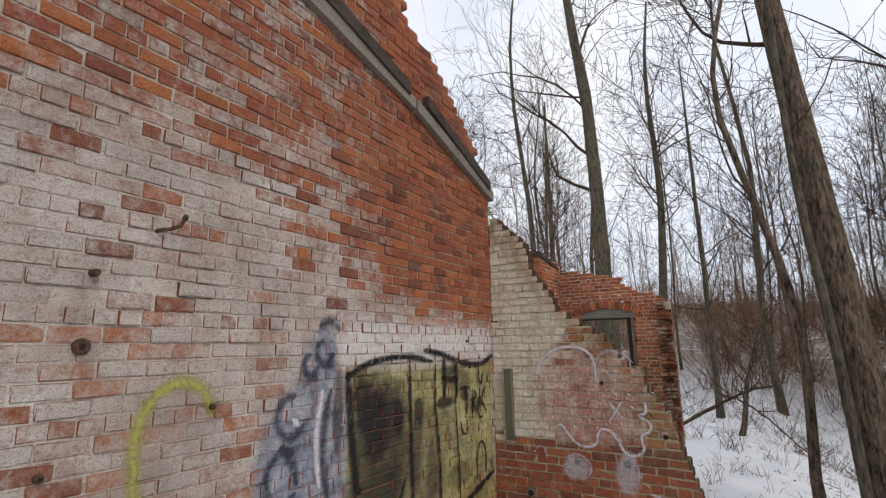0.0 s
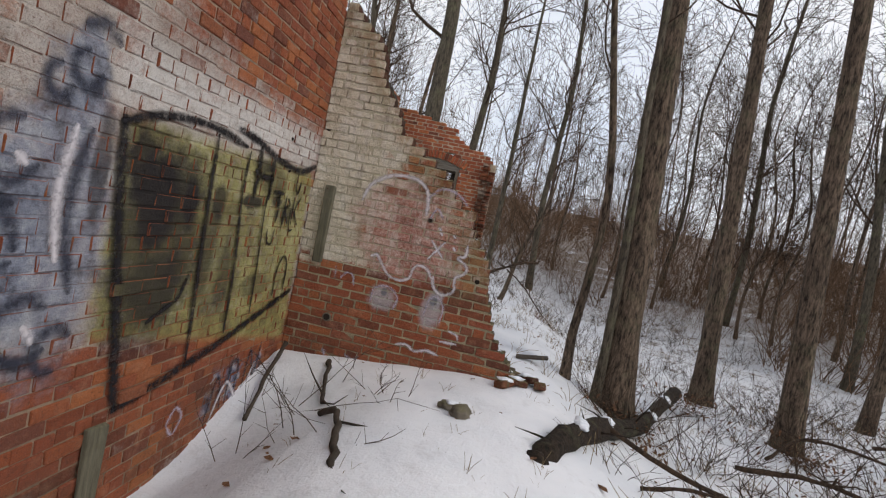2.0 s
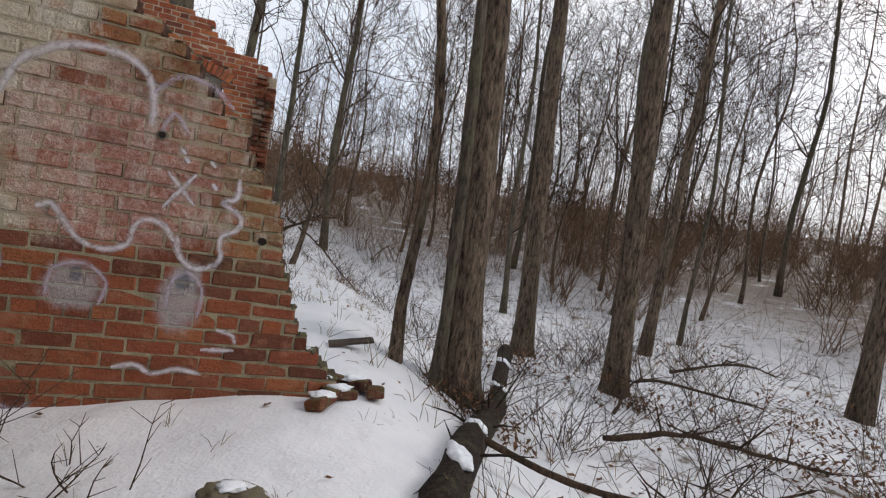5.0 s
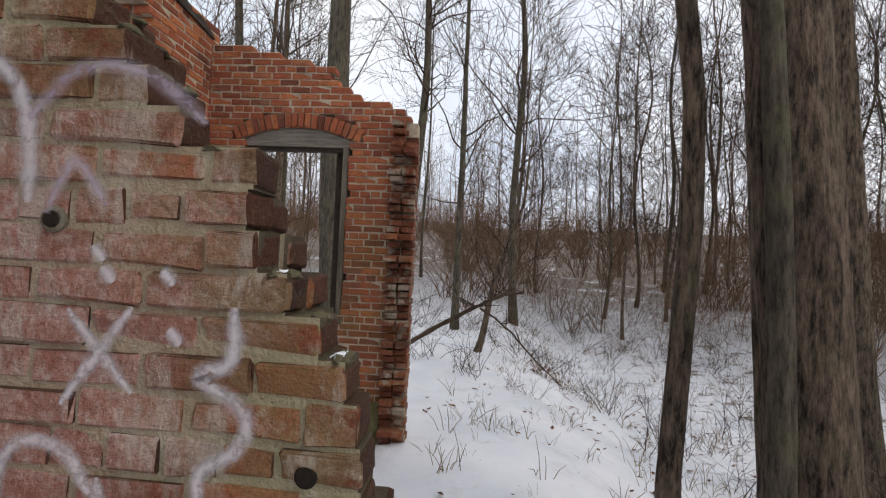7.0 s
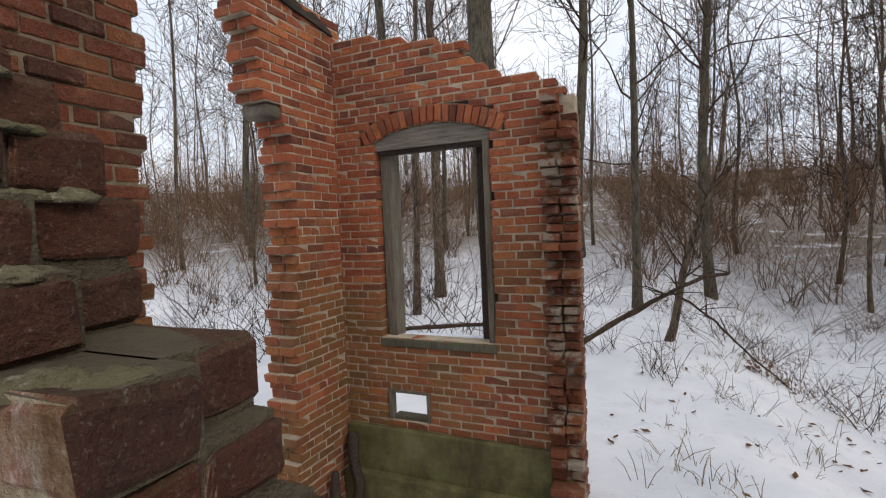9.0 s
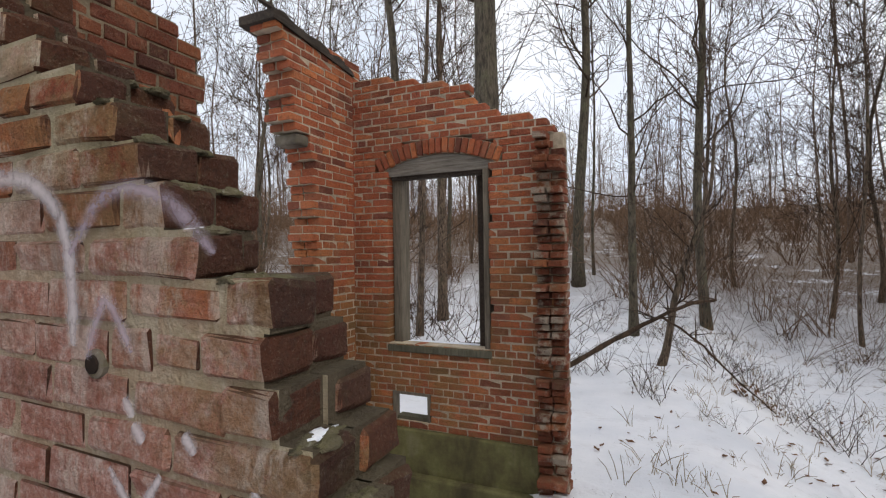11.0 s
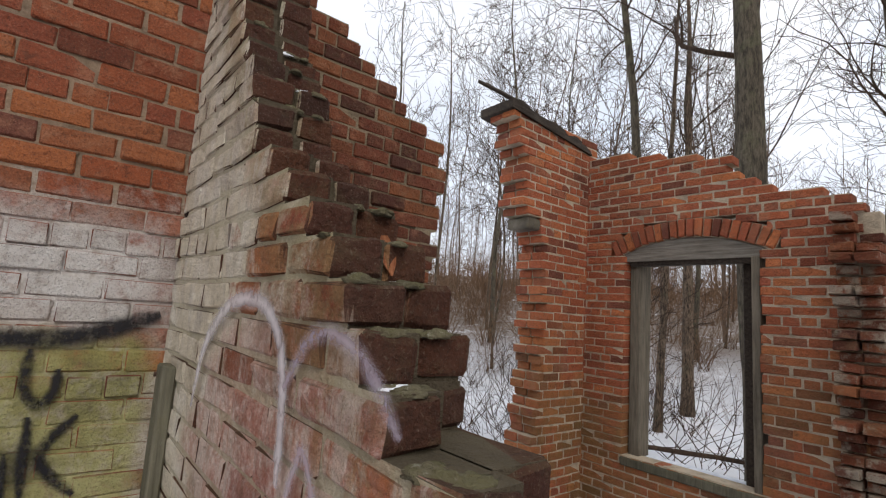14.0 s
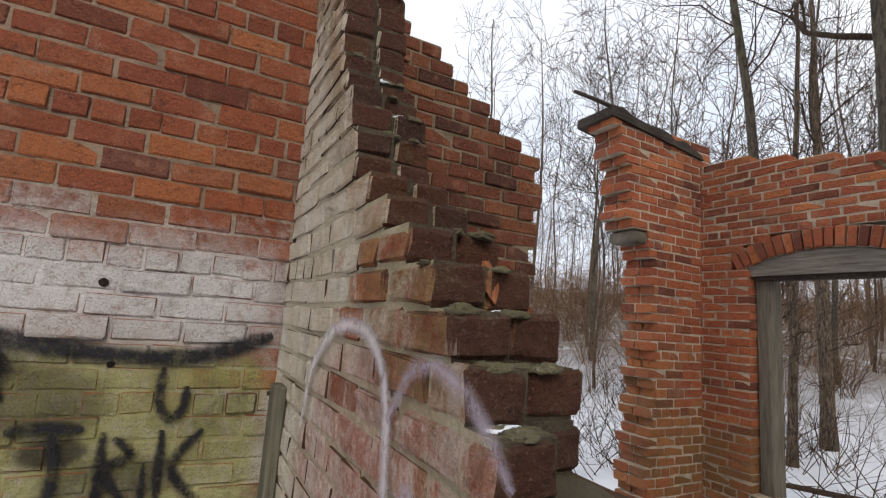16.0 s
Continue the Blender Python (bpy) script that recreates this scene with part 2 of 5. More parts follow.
def paint_wall_b(n, c, mortar=False):
    """Cream limewash in the corner, thinning to a pink bloom and algae by the broken end; bare red brick low down."""
    r = n.random() if not mortar else 0.3
    wear = n.m("ADD", n.m("MULTIPLY", n.noise(2.2, 6, 0.7), 1.0), n.m("MULTIPLY", n.noise(13, 5, 0.7, shift=8), 0.9))
    wear = n.m("ADD", wear, n.m("MULTIPLY", n.m("POWER", r, 3.0), 0.75))
    wear = n.m("ADD", wear, n.m("MULTIPLY", n.m("SUBTRACT", n.noise(38, 5, 0.75, shift=28), 0.5), 0.8))
    high = n.step(n.z, 0.58, 1.0)
    thick = n.m("SUBTRACT", 2.0, n.m("MULTIPLY", n.step(n.m("ADD", n.x, n.m("MULTIPLY", n.z, -0.2)), 0.0, 0.9), 1.1))
    mask = n.step(n.m("SUBTRACT", n.m("MULTIPLY", high, thick), wear), -0.12, 0.3)
    col = n.ramp(n.noise(5, 5, 0.65, shift=2), [(0.3, (0.50, 0.44, 0.32)), (0.5, (0.72, 0.65, 0.51)), (0.7, (0.82, 0.78, 0.68))])
    col = n.mix(n.m("MULTIPLY", n.step(n.noise(45, 5, 0.8, shift=33), 0.52, 0.68), 0.32), col, (0.25, 0.19, 0.12))
    old = c
    c = n.mix(n.m("MULTIPLY", mask, 0.93), c, col)
    dx = n.m("DIVIDE", n.m("SUBTRACT", n.x, 1.0), 0.80)
    dz = n.m("DIVIDE", n.m("SUBTRACT", n.z, 1.28), 0.62)
    d = n.m("SQRT", n.m("ADD", n.m("MULTIPLY", dx, dx), n.m("MULTIPLY", dz, dz)))
    pink = n.m("SUBTRACT", n.m("MULTIPLY", n.step(d, 1.15, 0.35), 1.9), wear)
    c = n.mix(n.m("MULTIPLY", n.step(pink, -0.35, 0.45), 0.75), c, n.ramp(n.noise(34, 5, 0.8, shift=3), [(0.32, (0.33, 0.12, 0.085)), (0.5, (0.50, 0.27, 0.225)), (0.68, (0.74, 0.59, 0.54))]))
    reach = n.m("ADD", n.x, n.m("MULTIPLY", n.m("MAXIMUM", n.m("SUBTRACT", n.z, 1.2), 0.0), 0.85))
    bare = n.m("MULTIPLY", n.step(reach, 1.3, 1.62), n.step(n.noise(7, 6, 0.75, shift=46), 0.42, 0.56))
    c = n.mix(n.m("MULTIPLY", bare, 0.5), c, old)
    algae = n.m("MULTIPLY", n.m("MULTIPLY", n.step(reach, 1.24, 1.62), n.step(n.z, 0.6, 1.0)), n.step(n.noise(8, 6, 0.8, shift=6), 0.40, 0.56))
    c = n.mix(n.m("MULTIPLY", algae, 0.4), c, (0.30, 0.26, 0.12))
    run = n.m("MULTIPLY", n.step(n.noise(9, 6, 0.75, stretch=(1, 1, 0.3), shift=81), 0.50, 0.62), n.step(n.z, 0.75, 1.0))
    c = n.mix(n.m("MULTIPLY", run, 0.5), c, (0.66, 0.60, 0.53))
    stain = n.m("MULTIPLY", n.step(n.noise(5, 6, 0.75, stretch=(1, 1, 0.4), shift=87), 0.54, 0.66), n.step(n.z, 0.6, 0.9))
    c = n.mix(n.m("MULTIPLY", stain, 0.3), c, (0.15, 0.09, 0.06))
    n.ragged = n.noise(9, 5, 0.7, shift=21)
    for ca, cz, ra, rz in ((0.86, 0.62, 0.14, 0.13), (1.33, 0.60, 0.11, 0.18), (1.35, 0.72, 0.07, 0.1)):
        c = n.mix(n.m("MULTIPLY", n.oval(n.x, ca, cz, ra, rz), 0.7), c, (0.50, 0.48, 0.50))
    for ca, cz, ra, rz in ((0.87, 0.68, 0.035, 0.045), (1.33, 0.70, 0.04, 0.05)):
        c = n.mix(n.m("MULTIPLY", n.oval(n.x, ca, cz, ra, rz), 0.7), c, (0.10, 0.12, 0.15))
    wetb = n.m("MULTIPLY", n.step(n.z, 0.35, -0.1), n.step(n.noise(2.5, 5, 0.7, shift=71), 0.3, 0.6))
    c = n.mix(n.m("MULTIPLY", wetb, 0.55), c, (0.12, 0.05, 0.03))
    if mortar:
        c = n.mix(n.m("MULTIPLY", n.step(n.z, 0.5, 0.8), 0.6), c, n.mix(n.noise(12, 5, 0.7, shift=91), (0.26, 0.23, 0.13), (0.52, 0.46, 0.33)))
    # ends and top: bare weathered brick, darkened further so the colour carries their shade
    dark_ends = n.mix(0.80, old, (0.026, 0.015, 0.010))
    return n.mix(n.facing(1), dark_ends, c)


def moss(n, c, amount):
    up = n.t.nodes.new("ShaderNodeSeparateXYZ")
    n.t.links.new(n.g.outputs["Normal"], up.inputs[0])
    f = n.m("MULTIPLY", n.step(n.m("ADD", n.noise(14, 6, 0.75, shift=4), n.m("MULTIPLY", up.outputs[2], 0.14)), 0.5, 0.66), amount)
    c = n.mix(f, c, (0.12, 0.108, 0.05))
    g = n.m("MULTIPLY", n.step(n.noise(30, 5, 0.8, shift=14), 0.58, 0.7), amount)
    return n.mix(g, c, (0.33, 0.32, 0.25))


def make_brick(name, paint=None, mossy=0.0, dark=1.0, stain=False, dirt=0.45):
    n = Nodes(name, 0.88)
    c, r, grain, blot = brick_colour(n, dark)
    if stain:
        wet = n.m("MULTIPLY", n.step(n.noise(1.6, 5, 0.6, stretch=(1, 1, 0.4), shift=2), 0.52, 0.74), 0.4)
        c = n.mix(wet, c, (0.13, 0.075, 0.04))
        green = n.m("MULTIPLY", n.step(n.z, 2.1, 0.9), n.step(n.noise(2.2, 5, 0.65, shift=9), 0.36, 0.6))
        c = n.mix(n.m("MULTIPLY", green, 0.62), c, (0.23, 0.155, 0.05))
        rim = n.m("MULTIPLY", n.step(n.x, 1.22, 1.4), n.step(n.noise(3, 5, 0.6, shift=7), 0.36, 0.55))
        c = n.mix(n.m("MULTIPLY", rim, 0.62), c, (0.075, 0.045, 0.035))
    if paint:
        c = paint(n, c)
    if mossy:
        c = moss(n, c, mossy)
    speck = n.noise(170, 4, 0.75, shift=5.9)
    c = n.mix(n.m("MULTIPLY", n.step(speck, 0.53, 0.64), dirt), c, (0.05, 0.035, 0.025))
    c = n.mix(n.m("MULTIPLY", n.step(speck, 0.43, 0.33), 0.13), c, (0.62, 0.52, 0.42))
    n.bump(n.m("ADD", n.m("MULTIPLY", grain, 0.7), n.m("ADD", n.m("MULTIPLY", blot, 1.2), n.m("MULTIPLY", n.noise(28, 6, 0.8, shift=7.7), -1.0))), 1.0, 0.018)
    return n.done(c)


def make_mortar(name, paint=None, col=(0.34, 0.28, 0.21), mossy=0.0):
    n = Nodes(name, 0.95)
    c = n.mix(n.step(n.noise(7, 5, 0.7), 0.38, 0.7), col, tuple(v * 0.55 for v in col))
    if paint:
        c = paint(n, c, True)
    if mossy:
        c = moss(n, c, mossy)
    n.bump(n.m("ADD", n.noise(90, 4, 0.7), n.noise(25, 5, 0.75, shift=2.2)), 0.9, 0.014)
    return n.done(c)


BRICK_A = make_brick("whitewashed_brick", paint_wall_a)
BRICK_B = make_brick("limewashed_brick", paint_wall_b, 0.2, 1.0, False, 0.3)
BRICK_C = make_brick("red_brick", None, 0.0, 1.5, True, 0.2)
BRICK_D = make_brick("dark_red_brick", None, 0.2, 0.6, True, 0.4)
BRICK_EDGE = make_brick("weathered_mossy_brick", None, 0.8, 0.38)
MORTAR_A = make_mortar("whitewashed_mortar", paint_wall_a, (0.36, 0.26, 0.18))
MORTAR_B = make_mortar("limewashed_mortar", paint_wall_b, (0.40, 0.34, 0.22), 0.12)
MORTAR_C = make_mortar("sandy_mortar", None, (0.64, 0.53, 0.39))
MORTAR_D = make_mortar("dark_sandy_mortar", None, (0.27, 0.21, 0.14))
MORTAR_EDGE = make_mortar("mossy_mortar", None, (0.2, 0.16, 0.11), 0.8)
MOSS = make_mortar("grey_green_moss", None, (0.15, 0.13, 0.08), 0.7)


def make_wood(name, a, b, axis=2, mossy=0.0):
    n = Nodes(name, 0.85)
    st = [9, 9, 9]
    st[axis] = 0.7
    g = n.noise(7, 6, 0.7, tuple(st))
    c = n.ramp(g, [(0.3, a), (0.7, b)])
    c = n.mix(n.m("MULTIPLY", n.step(n.noise(3, 4), 0.5, 0.7), 0.4), c, tuple(v * 0.4 for v in a))
    if mossy:
        c = moss(n, c, mossy)
    n.bump(g, 0.7, 0.01)
    return n.done(c)


WOOD_GREY = make_wood("weathered_grey_wood", (0.11, 0.095, 0.075), (0.30, 0.27, 0.225), 0)
WOOD_POST = make_wood("weathered_upright_wood", (0.09, 0.075, 0.055), (0.24, 0.205, 0.155), 2)
WOOD_DARK = make_wood("dark_rotten_wood", (0.025, 0.02, 0.015), (0.085, 0.065, 0.05), 1)
WOOD_PLANK = make_wood("grey_mossy_plank_wood", (0.07, 0.065, 0.045), (0.17, 0.155, 0.11), 2, 0.25)


def make_bark(name, a, b, mossy=0.0):
    n = Nodes(name, 0.92)
    g = n.noise(34, 6, 0.75, (1, 1, 0.22))
    h = n.noise(5, 4, 0.6, (1, 1, 0.4), 3)
    c = n.ramp(g, [(0.38, a), (0.60, b)])
    c = n.mix(n.m("MULTIPLY", n.step(h, 0.45, 0.65), 0.35), c, tuple(v * 0.55 for v in a))
    if mossy:
        f = n.m("MULTIPLY", n.step(n.noise(4, 5, 0.7, shift=9), 0.5, 0.68), mossy)
        c = n.mix(f, c, (0.15, 0.155, 0.085))
    n.bump(n.m("ADD", g, n.m("MULTIPLY", h, 0.5)), 1.0, 0.03)
    return n.done(c)


BARK = make_bark("furrowed_brown_bark", (0.020, 0.014, 0.010), (0.21, 0.152, 0.108), 0.25)
BARK_GREY = make_bark("smooth_grey_bark", (0.042, 0.034, 0.025), (0.15, 0.125, 0.09), 0.45)
BARK_FAR = make_bark("distant_bark", (0.075, 0.052, 0.039), (0.19, 0.134, 0.098))
TWIG = make_bark("dry_twig_bark", (0.023, 0.015, 0.010), (0.095, 0.059, 0.036))
BRUSH = make_bark("brush_bark", (0.092, 0.056, 0.033), (0.235, 0.146, 0.088))
STRAW = make_bark("dry_grass", (0.16, 0.115, 0.06), (0.36, 0.27, 0.15))
BARK_ROT = make_bark("rotten_bark", (0.010, 0.008, 0.006), (0.055, 0.038, 0.026), 0.3)
LEAF = make_bark("dead_leaf", (0.085, 0.042, 0.022), (0.22, 0.11, 0.055))


def make_snow():
    n = Nodes("snow", 0.6)
    a = n.noise(1.2, 5, 0.6)
    c = n.ramp(a, [(0.3, (0.67, 0.69, 0.73)), (0.7, (0.82, 0.82, 0.84))])
    bare = n.step(n.noise(2.6, 7, 0.78, shift=4), 0.53, 0.64)
    d = n.m("SQRT", n.m("ADD", n.m("MULTIPLY", n.x, n.x), n.m("MULTIPLY", n.y, n.y)))
    wood = n.m("ADD", 0.12, n.m("MULTIPLY", n.step(n.x, 3.4, 5.6), 0.85))
    litter = n.mix(n.noise(20, 4, 0.7), (0.07, 0.045, 0.028), (0.20, 0.14, 0.085))
    c = n.mix(n.m("MULTIPLY", bare, wood), c, litter)
    far = n.m("MULTIPLY", n.step(d, 9.0, 20.0), n.step(n.noise(0.9, 6, 0.75, shift=2), 0.30, 0.47))
    c = n.mix(n.m("MULTIPLY", far, 0.92), c, litter)
    speck = n.step(n.m("ADD", n.noise(34, 3, 0.6, shift=6), n.m("MULTIPLY", n.step(n.x, 2.6, 5.0), 0.07)), 0.70, 0.75)
    c = n.mix(n.m("MULTIPLY", speck, 0.65), c, (0.10, 0.065, 0.04))
    n.bump(n.m("ADD", n.noise(5, 5, 0.6), n.m("MULTIPLY", n.noise(60, 3), 0.25)), 0.5, 0.05)
    n.b.inputs["Subsurface Weight"].default_value = 0.0
    return n.done(c)


SNOW = make_snow()
n_ = Nodes("old_snow", 0.55)
n_.bump(n_.noise(50, 5, 0.7), 0.6, 0.01)
SNOW_CLEAN = n_.done(n_.ramp(n_.noise(25, 4), [(0.3, (0.62, 0.66, 0.72)), (0.6, (0.86, 0.88, 0.91))]))
n_ = Nodes("stained_concrete", 0.9)
c_ = n_.ramp(n_.noise(4, 6, 0.7), [(0.3, (0.075, 0.06, 0.03)), (0.55, (0.16, 0.15, 0.06)), (0.75, (0.25, 0.22, 0.13))])
c_ = n_.mix(n_.m("MULTIPLY", n_.step(n_.noise(2, 5, 0.7, (1, 1, 0.3), 5), 0.48, 0.65), 0.7), c_, (0.05, 0.035, 0.022))
n_.bump(n_.noise(40, 5, 0.7), 0.5, 0.01)
CONCRETE = n_.done(c_)
n_ = Nodes("rusty_iron", 0.8)
RUST = n_.done(n_.ramp(n_.noise(40, 4), [(0.35, (0.03, 0.02, 0.016)), (0.7, (0.11, 0.055, 0.03))]))
n_ = Nodes("field_stone", 0.9)
n_.bump(n_.noise(18, 5), 0.6, 0.02)
STONE = n_.done(moss(n_, n_.ramp(n_.noise(6, 5), [(0.3, (0.07, 0.06, 0.045)), (0.7, (0.22, 0.19, 0.15))]), 0.5))
# near-black colour that stands in for the shade inside holes and hollows
n_ = Nodes("hole_shade_black", 0.95)
HOLE = n_.done(n_.ramp(n_.noise(20), [(0.3, (0.008, 0.006, 0.005)), (0.7, (0.03, 0.02, 0.015))]))


# ---- building helpers ----
def mesh_of(name, verts, faces, smooth=False):
    me = bpy.data.meshes.new(name)
    me.from_pydata([tuple(v) for v in verts], [], [tuple(f) for f in faces])
    me.update()
    if smooth:
        me.polygons.foreach_set("use_smooth", [True] * len(me.polygons))
    return me


def thing(name, label, category, at=(0, 0, 0), group="", kind=""):
    ob = new(name)
    ob.empty_display_size = 0.1
    ob.location = at
    return tagged(ob, label, category, group, kind)


def part(name, me, material, parent, label="", at=None):
    ob = new(name, me)
    if not me.materials:
        me.materials.append(material)
    if parent is not None:
        ob.parent = parent
        ob.matrix_parent_inverse = Matrix.Translation(-Vector(parent.location)) if parent.parent is None else Matrix.Identity(4)
    if at is not None:
        ob.matrix_basis = at
    return tagged(ob, label)


def solo(name, me, material, label, category, group="", kind=""):
    ob = new(name, me)
    me.materials.append(material)
    return tagged(ob, label, category, group, kind)


BOX_F = [(0, 3, 2, 1), (4, 5, 6, 7), (0, 1, 5, 4), (1, 2, 6, 5), (2, 3, 7, 6), (3, 0, 4, 7)]


def box_geo(lo, hi, jitter=0.0, r=None):
    (a, b, c), (d, e, f) = lo, hi
    v = [(a, b, c), (d, b, c), (d, e, c), (a, e, c), (a, b, f), (d, b, f), (d, e, f), (a, e, f)]
    if jitter:
        v = [tuple(q + (r or rng).uniform(-jitter, jitter) for q in p) for p in v]
    return v, BOX_F


def bevel_box(lo, hi, width=0.006, segments=1, jitter=0.0, cuts=0, rough=0.0, seed=0):
    """A box with rounded edges; cuts and rough break up its faces."""
    bm = bmesh.new()
    v, f = box_geo(lo, hi, jitter, random.Random(seed))
    vs = [bm.verts.new(p) for p in v]
    for q in f:
        bm.faces.new([vs[i] for i in q])
    if cuts:
        bmesh.ops.subdivide_edges(bm, edges=bm.edges[:], cuts=cuts, use_grid_fill=True)
    if rough:
        for p in bm.verts:
            p.co += noise.noise_vector(p.co * 9 + Vector((seed, 0, 0))) * rough
    else:
        bmesh.ops.bevel(bm, geom=bm.edges[:], offset=width, segments=segments, affect="EDGES", profile=0.5)
    bmesh.ops.recalc_face_normals(bm, faces=bm.faces[:])
    me = bpy.data.meshes.new("box")
    bm.to_mesh(me)
    bm.free()
    return me


def joined(name, pieces):
    verts, faces = [], []
    for v, f in pieces:
        k = len(verts)
        verts += [tuple(p) for p in v]
        faces += [tuple(i + k for i in q) for q in f]
    return mesh_of(name, verts, faces)


def tube_geo(points, radii, sides=8, cap=True):
    verts, faces = [], []
    pts = [Vector(p) for p in points]
    side = None
    for i, p in enumerate(pts):
        d = (pts[min(i + 1, len(pts) - 1)] - pts[max(i - 1, 0)]).normalized()
        if side is None:
            side = d.orthogonal().normalized()
        side = (side - d * side.dot(d)).normalized()
        up = d.cross(side)
        for k in range(sides):
            a = 2 * math.pi * k / sides
            verts.append(p + (side * math.cos(a) + up * math.sin(a)) * radii[i])
    for i in range(len(pts) - 1):
        for k in range(sides):
            a, b = i * sides + k, i * sides + (k + 1) % sides
            faces.append((a, b, b + sides, a + sides))
    if cap:
        faces.append(tuple(range(sides))[::-1])
        faces.append(tuple((len(pts) - 1) * sides + k for k in range(sides)))
    return verts, faces


# ---- ground ----
def smooth01(v):
    v = min(max(v, 0.0), 1.0)
    return v * v * (3 - 2 * v)


def ground_z(x, y):
    z = -0.07 + 0.2 * smooth01(x / 2.0) * smooth01((5 - abs(y)) / 3)
    z -= 0.5 * smooth01(-y / 1.7) * math.exp(-max(x, 0.0) ** 2 / 0.55) * smooth01((y + 6) / 3)
    z += 0.06 * math.exp(-((x - 1.8) ** 2 / 1.0 + (y + 1.3) ** 2 / 1.6))
    z -= 0.50 * smooth01((x - 2.2) / 1.8) * smooth01((y + 4.5) / 2.5)
    z += 0.12 * smooth01((-y - 3.2) / 2.0)
    z -= 0.35 * smooth01((1.3 - x) / 0.3) * smooth01((y - 0.25) / 0.2) * smooth01((2.6 - y) / 0.1) * smooth01((x + 0.2) / 0.2)
    r = math.hypot(x - 1, y)
    if r > 8:
        z += 0.11 * (r - 8) * smooth01((r - 8) / 8) * smooth01((140 - r) / 60) + 2.6 * smooth01((r - 90) / 60)
    z += 0.035 * noise.noise((x * 0.9, y * 0.9, 0)) + 0.018 * noise.noise((x * 2.6, y * 2.6, 5))
    return z


def axis_steps(lo, hi, step, far):
    mid = list(np.arange(lo, hi + 1e-6, step))
    a, d = [], step
    v = hi
    while v < far:
        d *= 1.22
        v += d
        a.append(v)
    b, d, v = [], step, lo
    while v > -far:
        d *= 1.22
        v -= d
        b.append(v)
    return b[::-1] + mid + a


GX, GY = axis_steps(-2.0, 7.0, 0.09, 600), axis_steps(-6.0, 9.0, 0.09, 600)
gv = [(x, y, ground_z(x, y)) for y in GY for x in GX]
nx = len(GX)
gf = [(j * nx + i, j * nx + i + 1, (j + 1) * nx + i + 1, (j + 1) * nx + i) for j in range(len(GY) - 1) for i in range(nx - 1)]
solo("ground", mesh_of("ground", gv, gf, True), SNOW, "patchy snow over leaf litter on the woodland floor", "ground", kind="structure")


# ---- brick walls ----
COURSE, JOINT = 0.078, 0.009
BRICK_JOBS = []


def profile(points):
    """A function through (s, value) points, straight between them."""
    def at(s):
        if s <= points[0][0]:
            return points[0][1]
        for (a, p), (b, q) in zip(points, points[1:]):
            if s <= b:
                return p + (q - p) * (s - a) / (b - a)
        return points[-1][1]
    return at


def lay_courses(spans, z0, z1, seed, size, headers=6):
    """Bricks (u0, u1, z) of a running bond with header courses. spans(z): stretches (a, b, cut_a, cut_b) of the wall at that height;
    a cut end is dressed straight, the others stop at the last whole brick."""
    r = random.Random(seed)
    rise, full = size
    bricks, strips = [], []
    for k in range(int(math.floor(z0 / rise)), int(math.ceil(z1 / rise))):
        z = k * rise
        head = k % headers == 0
        pitch = full / 2 if head else full
        off = (full / 4 if head else (full / 2 if k % 2 else 0)) + r.uniform(-0.06, 0.06) * full
        for a, b, ca, cb in spans(z + rise / 2):
            i = math.floor((a - off) / pitch)
            lo_s = hi_s = None
            while off + i * pitch < b:
                u0, u1 = off + i * pitch, off + (i + 1) * pitch
                i += 1
                if u0 < a:
                    if not ca and a - u0 > pitch * 0.55:
                        continue
                    u0 = a if ca else u0
                if u1 > b:
                    if not cb and u1 - b > pitch * 0.55:
                        continue
                    u1 = b if cb else u1
                if u1 - u0 < 0.07 and hi_s is not None and u1 >= b:
                    q = bricks.pop()
                    bricks.append((q[0], u1, z))
                    hi_s = u1
                    continue
                if u1 - u0 < 0.03:
                    continue
                bricks.append((u0, u1, z))
                lo_s = u0 if lo_s is None else lo_s
                hi_s = u1
            if lo_s is not None:
                strips.append((lo_s, hi_s, z))
    return bricks, strips


def brick_mesh(seed, worn=0.0):
    """A unit brick, 1 x 1 x 1 about its middle, with worn edges; scaled by its placement to its true size."""
    r = random.Random(seed)
    bm = bmesh.new()
    v, f = box_geo((-1.06, -0.5, -0.34), (1.06, 0.5, 0.34))
    w = 0.02 + worn * 0.7
    vs = [bm.verts.new((p[0] + r.uniform(-w, w) * 0.6, p[1] + r.uniform(-w, w), p[2] + r.uniform(-w, w) * 1.2)) for p in v]
    for q in f:
        bm.faces.new([vs[i] for i in q])
    bmesh.ops.bevel(bm, geom=bm.edges[:], offset=0.05 + worn * 0.7, segments=1, affect="EDGES")
    for p in bm.verts:
        p.co += Vector((r.gauss(0, 0.014), r.gauss(0, 0.016), r.gauss(0, 0.016)))
        p.co = Vector((p.co.x / 2.12, p.co.y, p.co.z / 0.68))
    bmesh.ops.recalc_face_normals(bm, faces=bm.faces[:])
    me = bpy.data.meshes.new("brick")
    bm.to_mesh(me)
    bm.free()
    return me


def wall_frame(origin, u, n):
    """From (along, out of the face, up) to the world."""
    u, n = Vector(u), Vector(n)
    m = Matrix.Identity(4)
    for i in range(3):
        m[i][0], m[i][1], m[i][2], m[i][3] = u[i], n[i], (0, 0, 1)[i], origin[i]
    return m


